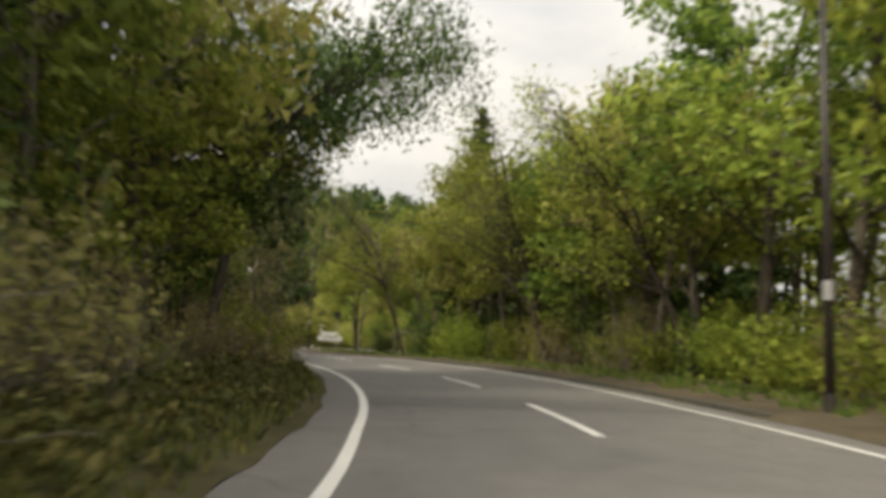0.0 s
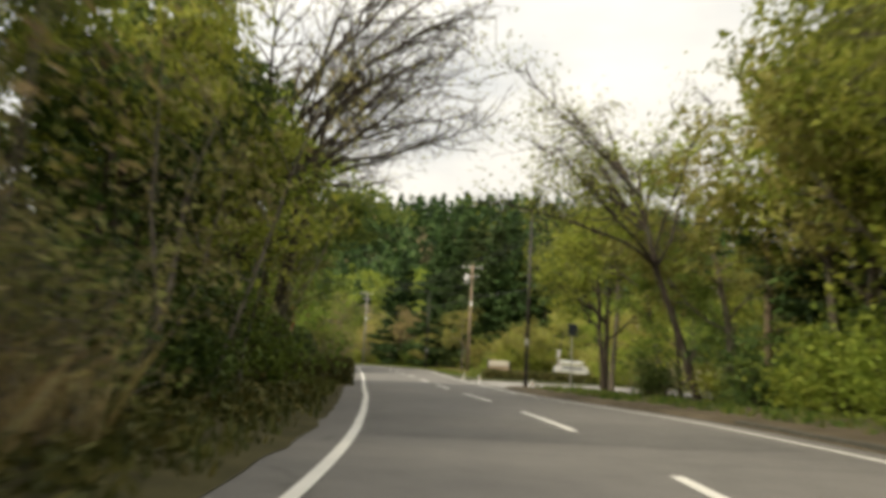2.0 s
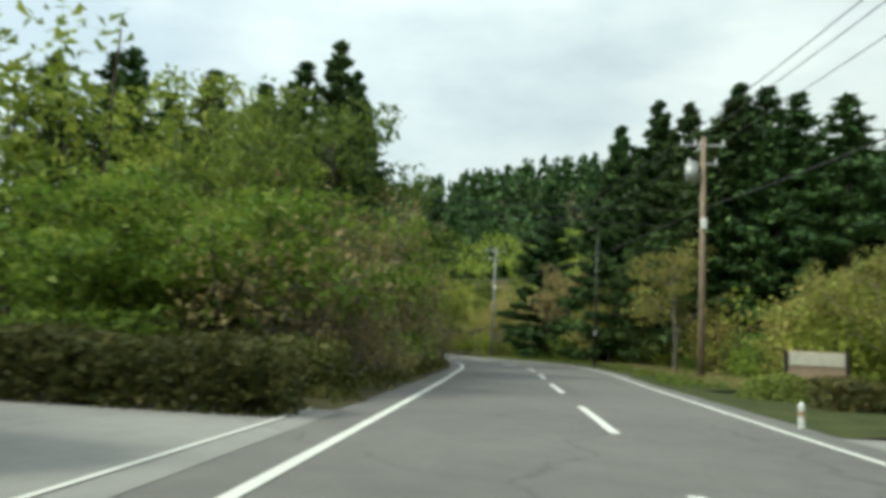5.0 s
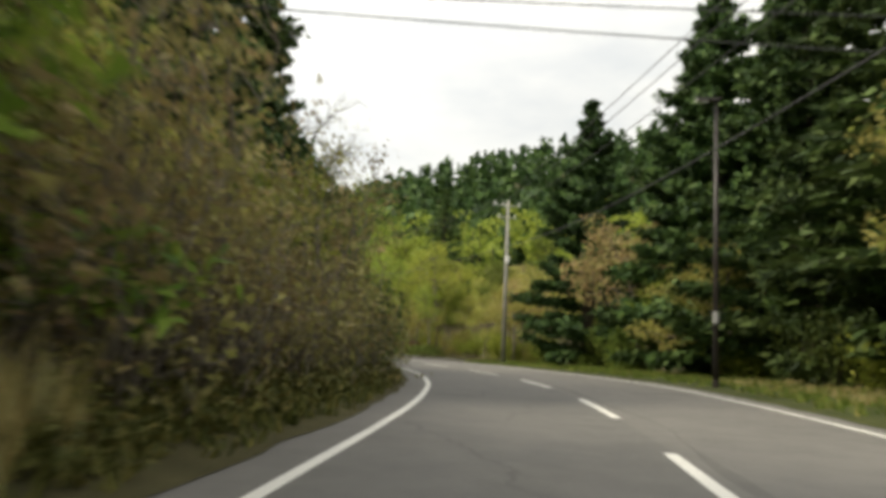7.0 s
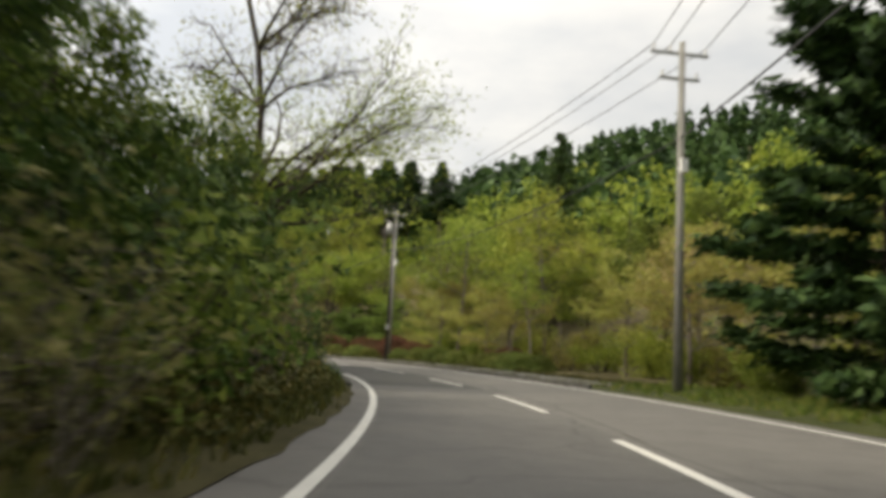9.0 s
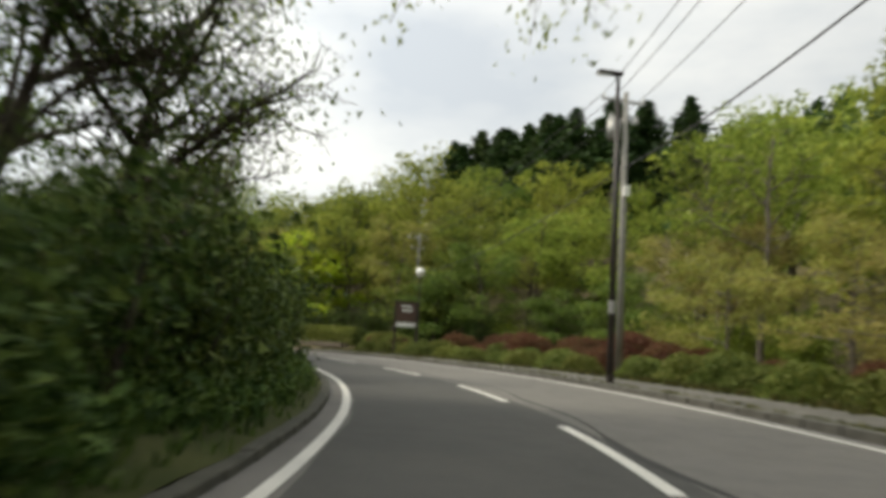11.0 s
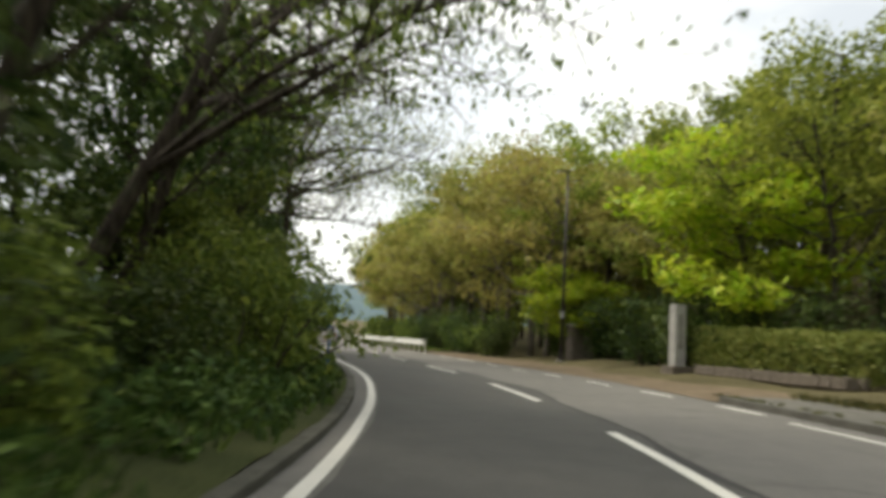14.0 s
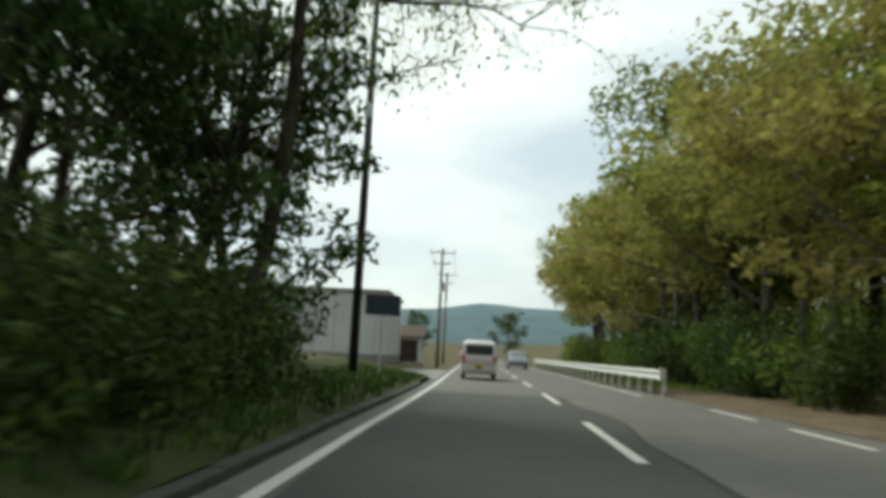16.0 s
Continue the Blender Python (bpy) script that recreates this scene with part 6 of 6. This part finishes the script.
lone(41, 175.0, -7.8, 11.0, 3.2, 0.16, -50, 1700, LEAF["dark"], "slim tree with a lattice of leafy twigs", 0.1, 0.15)
lone(43, 182.5, -8.2, 10.0, 3.0, 0.15, -55, 2200, LEAF["dark"], "slim tree with a lattice of leafy twigs", 0.12, 0.15)
lone(22, 206.0, -7.8, 14.0, 7.2, 0.2, -75, 5000, LEAF["green"], "roadside tree with heavy level limbs over the lane", 0.1, 0.16, 4, (0.25, 0.9))
lone(73, 158.6, -8.0, 10.5, 4.6, 0.15, -40, 3600, LEAF["dark"], "slim dark tree with a lattice of leafy twigs", 0.2, 0.15)
lone(27, 145.5, -7.2, 20.5, 4.6, 0.16, -60, 2800, LEAF["tan"], "pale slim tree with fine bare twigs", 0.08, 0.12, 4)
lone(33, 68.2, 9.3, 12.5, 5.6, 0.17, 80, 5200, LEAF["olive"], "upright airy tree with level limbs at the driveway", 0.06, 0.14, 3)
lone(35, 54.0, 8.2, 13.0, 6.6, 0.16, 80, 4600, LEAF["olive"], "airy tree with limbs reaching over the road", 0.25, 0.15, 4)


for s, d, k, turn, sc, v, w in ((44.5, 9.6, "tan", 30, 1.3, 0, 0.95), (48.4, 10.4, "olive", 150, 1.22, 1, 0.95), (52.2, 11.6, "tan", 250, 1.35, 1, 0.95),
                                (199.5, -9.8, "dark", 60, 0.7, 0, 1.0), (203.5, -9.6, "dark", 190, 0.65, 1, 1.0), (229.6, 11.4, "lime", 40, 1.0, 0, 1.05), (60.0, -14.5, "dark", 80, 0.95, 1, 1.0),
                                (106, 14.8, "cedar", 20, 0.8, 0, 1.6), (109.5, 14.0, "cedar", 140, 0.84, 1, 1.6), (113, 13.8, "cedar", 260, 0.88, 2, 1.6), (111, 11.2, "cedar", 75, 0.84, 1, 1.9), (115, 12.0, "cedar", 310, 0.9, 0, 1.9),
                                (43.0, -8.8, "dark", 40, 0.8, 1, 1.0), (39.0, -9.4, "dark", 100, 0.85, 2, 1.0), (47.5, -9.0, "dark", 200, 1.0, 0, 1.0), (60.5, -12.2, "dark", 30, 0.6, 0, 1.0), (55.2, -10.4, "darkairy", 150, 0.9, 1, 1.0), (57.4, -11.8, "darkairy", 250, 0.9, 0, 1.0), (66.5, -13.5, "dark", 120, 0.6, 2, 1.0),
                                (62.0, -10.8, "dark", 200, 0.62, 1, 1.1), (65.0, -12.0, "dark", 20, 0.66, 2, 1.1), (62.2, -9.9, "darkbush", 10, 1.0, 0, 1.1), (60.4, -10.4, "darkbush", 90, 1.1, 1, 1.1), (66.3, -9.7, "darkbush", 170, 0.75, 2, 1.1), (64.4, -9.4, "darkbush", 250, 0.85, 0, 1.1)):
    plant(k, s, d, turn, sc, v, wide=w)


# ------------------------------------------------------------------ grass, reeds and far woods
def blades(n, places, h, rng, w=0.02, lean=0.35):
    p = np.asarray(places)
    a = rng.uniform(0, 6.28, n)
    side = np.stack([np.cos(a), np.sin(a), 0 * a], 1) * (w * rng.uniform(0.6, 1.4, n))[:, None]
    top = p + np.stack([rng.normal(size=n) * lean, rng.normal(size=n) * lean, np.ones(n)], 1) * (h * rng.uniform(0.5, 1.25, n))[:, None]
    mid = (p + top) / 2 + np.array([0, 0, 0.12]) * h
    v = np.stack([p - side, p + side, mid + side * 0.7, top, mid - side * 0.7], 1).reshape(-1, 3)
    return v, np.arange(5 * n).reshape(n, 5).tolist()


def tuft_strip(name, s0, s1, d0, d1, n, h, mat, label, category, z_of, w=0.02, tuft=6, lean=0.35):
    rng = np.random.default_rng(int(s0 * 3 + abs(d0(s0)) * 10))
    m = n // tuft
    s = rng.uniform(s0, s1, m)
    u = rng.uniform(0, 1, m) ** 0.8
    base = np.array([at(a, d0(a) + (d1(a) - d0(a)) * b, z_of(a, b)) for a, b in zip(s, u)])
    base = np.repeat(base, tuft, 0) + rng.normal(size=(m * tuft, 3)) * np.array([0.06, 0.06, 0.0])
    ob = part(name, blades(len(base), base, h, rng, w, lean), mat)
    tagged(ob, label, category, kind="stuff")


def low_growth(s0, s1, d0, d1, n, mat, label, z0):
    """Ankle-high weeds and brambles past counting, in uneven clumps."""
    rng = np.random.default_rng(int(s0) + 77)
    pts = []
    for _ in range(n):
        a, u = rng.uniform(s0, s1), rng.uniform(0, 1)
        r = rng.uniform(0.18, 0.5)
        pts.append(clump(rng, np.array(at(a, float(LEFT_EDGE(a)) + d0 + (d1 - d0) * u, z0 + 0.3 * u + 0.3 * r)), r, int(110 * r / 0.35), 0.8))
    tagged(part("low_growth", leaves(np.concatenate(pts), 0.12, rng, 0.5), mat), label, "undergrowth", kind="stuff")


low_growth(98, 144, -0.5, -1.7, 260, LEAF["hedge"], "low dark weeds and brambles along the road's edge", 0.05)
low_growth(144, 205, -0.6, -1.6, 240, LEAF["dark"], "low dark green growth behind the kerb", 0.12)
low_growth(-2, 46, -0.6, -2.0, 200, LEAF["hedge"], "low brown weeds on the bank", 0.05)
LE = lambda k: (lambda s: float(LEFT_EDGE(s)) + k)
bank_l = lambda s, u: 0.02 + 0.42 * u
tuft_strip("grass", -4, 58, LE(-0.15), LE(-2.3), 16000, 0.16, LEAF["hedge"], "short dark weeds on the bank", "grass", bank_l)
tuft_strip("grass", 80, 143, LE(-0.1), LE(-2.2), 15000, 0.17, LEAF["hedge"], "short dark weeds and grass on the bank", "grass", bank_l)
# grass here takes the dark leaf tone to stand in for shade under trees
tuft_strip("grass", 143, 244, LE(-0.25), LE(-2.6), 22000, 0.18, LEAF["dark"], "grass behind the kerb, tree shade coloured into its blades", "grass", lambda s, u: 0.09 + 0.26 * u)
tuft_strip("grass", 146, 205, R(1.75), R(2.7), 5000, 0.16, LEAF["hedge"], "weeds along the back of the pavement", "grass", lambda s, u: road_z(s, 4.0) + 0.14)
tuft_strip("grass", 146, 205, R(0.06), R(0.34), 1600, 0.07, LEAF["hedge"], "low weeds in the kerb joint", "grass", lambda s, u: road_z(s, 4.0) + 0.13)
tuft_strip("reeds", 22, 34, LE(-0.9), LE(-2.4), 1800, 0.95, LEAF["reed"], "dry tan reeds on the bank", "reeds", bank_l, 0.014, 8, 0.4)
tuft_strip("reeds", 91.5, 99, LE(-0.6), LE(-2.2), 1800, 0.95, LEAF["reed"], "dry tan reeds on the bank", "reeds", bank_l, 0.014, 8, 0.25)
tuft_strip("grass", -4, 66, R(0.8), R(3.6), 7600, 0.16, LEAF["grass"], "thin grass on the dirt verge", "grass", lambda s, u: road_z(s, 4.0) + 0.12 + 0.08 * u)
tuft_strip("grass", 93, 147, R(0.3), R(4.4), 15000, 0.17, LEAF["grass"], "grass verge on the outside of the bend", "grass", lambda s, u: road_z(s, 4.2) + 0.05 + 0.09 * u)
tuft_strip("grass", 244, 300, R(0.6), R(3.0), 4000, 0.25, LEAF["grass"], "tall grass under the guard rail", "grass", lambda s, u: 0.06)
tuft_strip("dead_grass", 93, 120, R(1.5), R(4.6), 5000, 0.2, LEAF["reed"], "tan dead grass on the verge", "grass", lambda s, u: road_z(s, 4.2) + 0.08 + 0.08 * u, 0.015)


def far_woods():
    """Cedars and broadleaf crowns on the far slopes, too many to count."""
    rng = np.random.default_rng(8)
    n = 2600
    x, y = rng.uniform(-300, 120, n), rng.uniform(190, 325, n)
    z = height(x, y)
    keep = (z > 4.0)
    x, y, z = x[keep], y[keep], z[keep]
    pts, ways, size = [], [], []
    for a, b, c in zip(x, y, z):
        h, r = rng.uniform(8, 12), rng.uniform(2.2, 3.3)
        m = 38
        q = rng.uniform(0.0, 1, m) ** 1.15
        ang = rng.uniform(0, 6.28, m)
        rad = r * (1.02 - q) ** 0.7 * rng.uniform(0.65, 1.1, m)
        pts.append(np.stack([a + rad * np.cos(ang), b + rad * np.sin(ang), c - 0.5 + q * h], 1))
        ways.append(np.stack([np.cos(ang), np.sin(ang), -0.5 + 0 * ang], 1))
    ob = part("far_cedars", leaves(np.concatenate(pts), 2.0, rng, 0.6, 0.75, 0.25, np.concatenate(ways)), LEAF["conifer"])
    tagged(ob, "dense dark cedar forest on the hillside", "forest", kind="stuff")
    pts = []
    n = 900
    x, y = rng.uniform(-340, 110, n), rng.uniform(-60, 250, n)
    s, d = nearest(x, y)
    keep = (np.abs(d) > 25) & (np.abs(d) < 75)
    keep &= ~((s > 243) & (d < 0) & (d > -70))
    x, y = x[keep], y[keep]
    z = height(x, y)
    for a, b, c in zip(x, y, z):
        h, r = rng.uniform(6.5, 10), rng.uniform(2.2, 3.2)
        for _ in range(7):
            cc = np.array([a, b, c + h * rng.uniform(0.2, 0.95)]) + rng.normal(size=3) * np.array([r * 0.5, r * 0.5, 0.3])
            pts.append(clump(rng, cc, r * 0.55, 22, 0.7))
    ob = part("far_broadleaf_wood", leaves(np.concatenate(pts), 0.8, rng, 0.6, 0.7), LEAF["olive"])
    tagged(ob, "mixed olive-green wood behind the roadside trees", "forest", kind="stuff")


far_woods()


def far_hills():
    """Distant ridge beyond the end of the road, with haze painted in as blue."""
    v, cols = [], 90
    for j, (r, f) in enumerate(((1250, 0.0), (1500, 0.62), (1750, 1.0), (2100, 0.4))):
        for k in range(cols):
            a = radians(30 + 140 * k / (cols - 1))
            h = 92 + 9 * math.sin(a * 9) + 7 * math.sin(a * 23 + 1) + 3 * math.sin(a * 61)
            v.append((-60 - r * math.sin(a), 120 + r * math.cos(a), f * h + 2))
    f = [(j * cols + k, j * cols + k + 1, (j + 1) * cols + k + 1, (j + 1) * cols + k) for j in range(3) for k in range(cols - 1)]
    ob = part("backdrop_hills", (v, f), FAR_WOOD_HAZY, shade=True)
    tagged(ob, "far wooded hills tinted blue-green with painted distance haze", "hills", kind="structure")


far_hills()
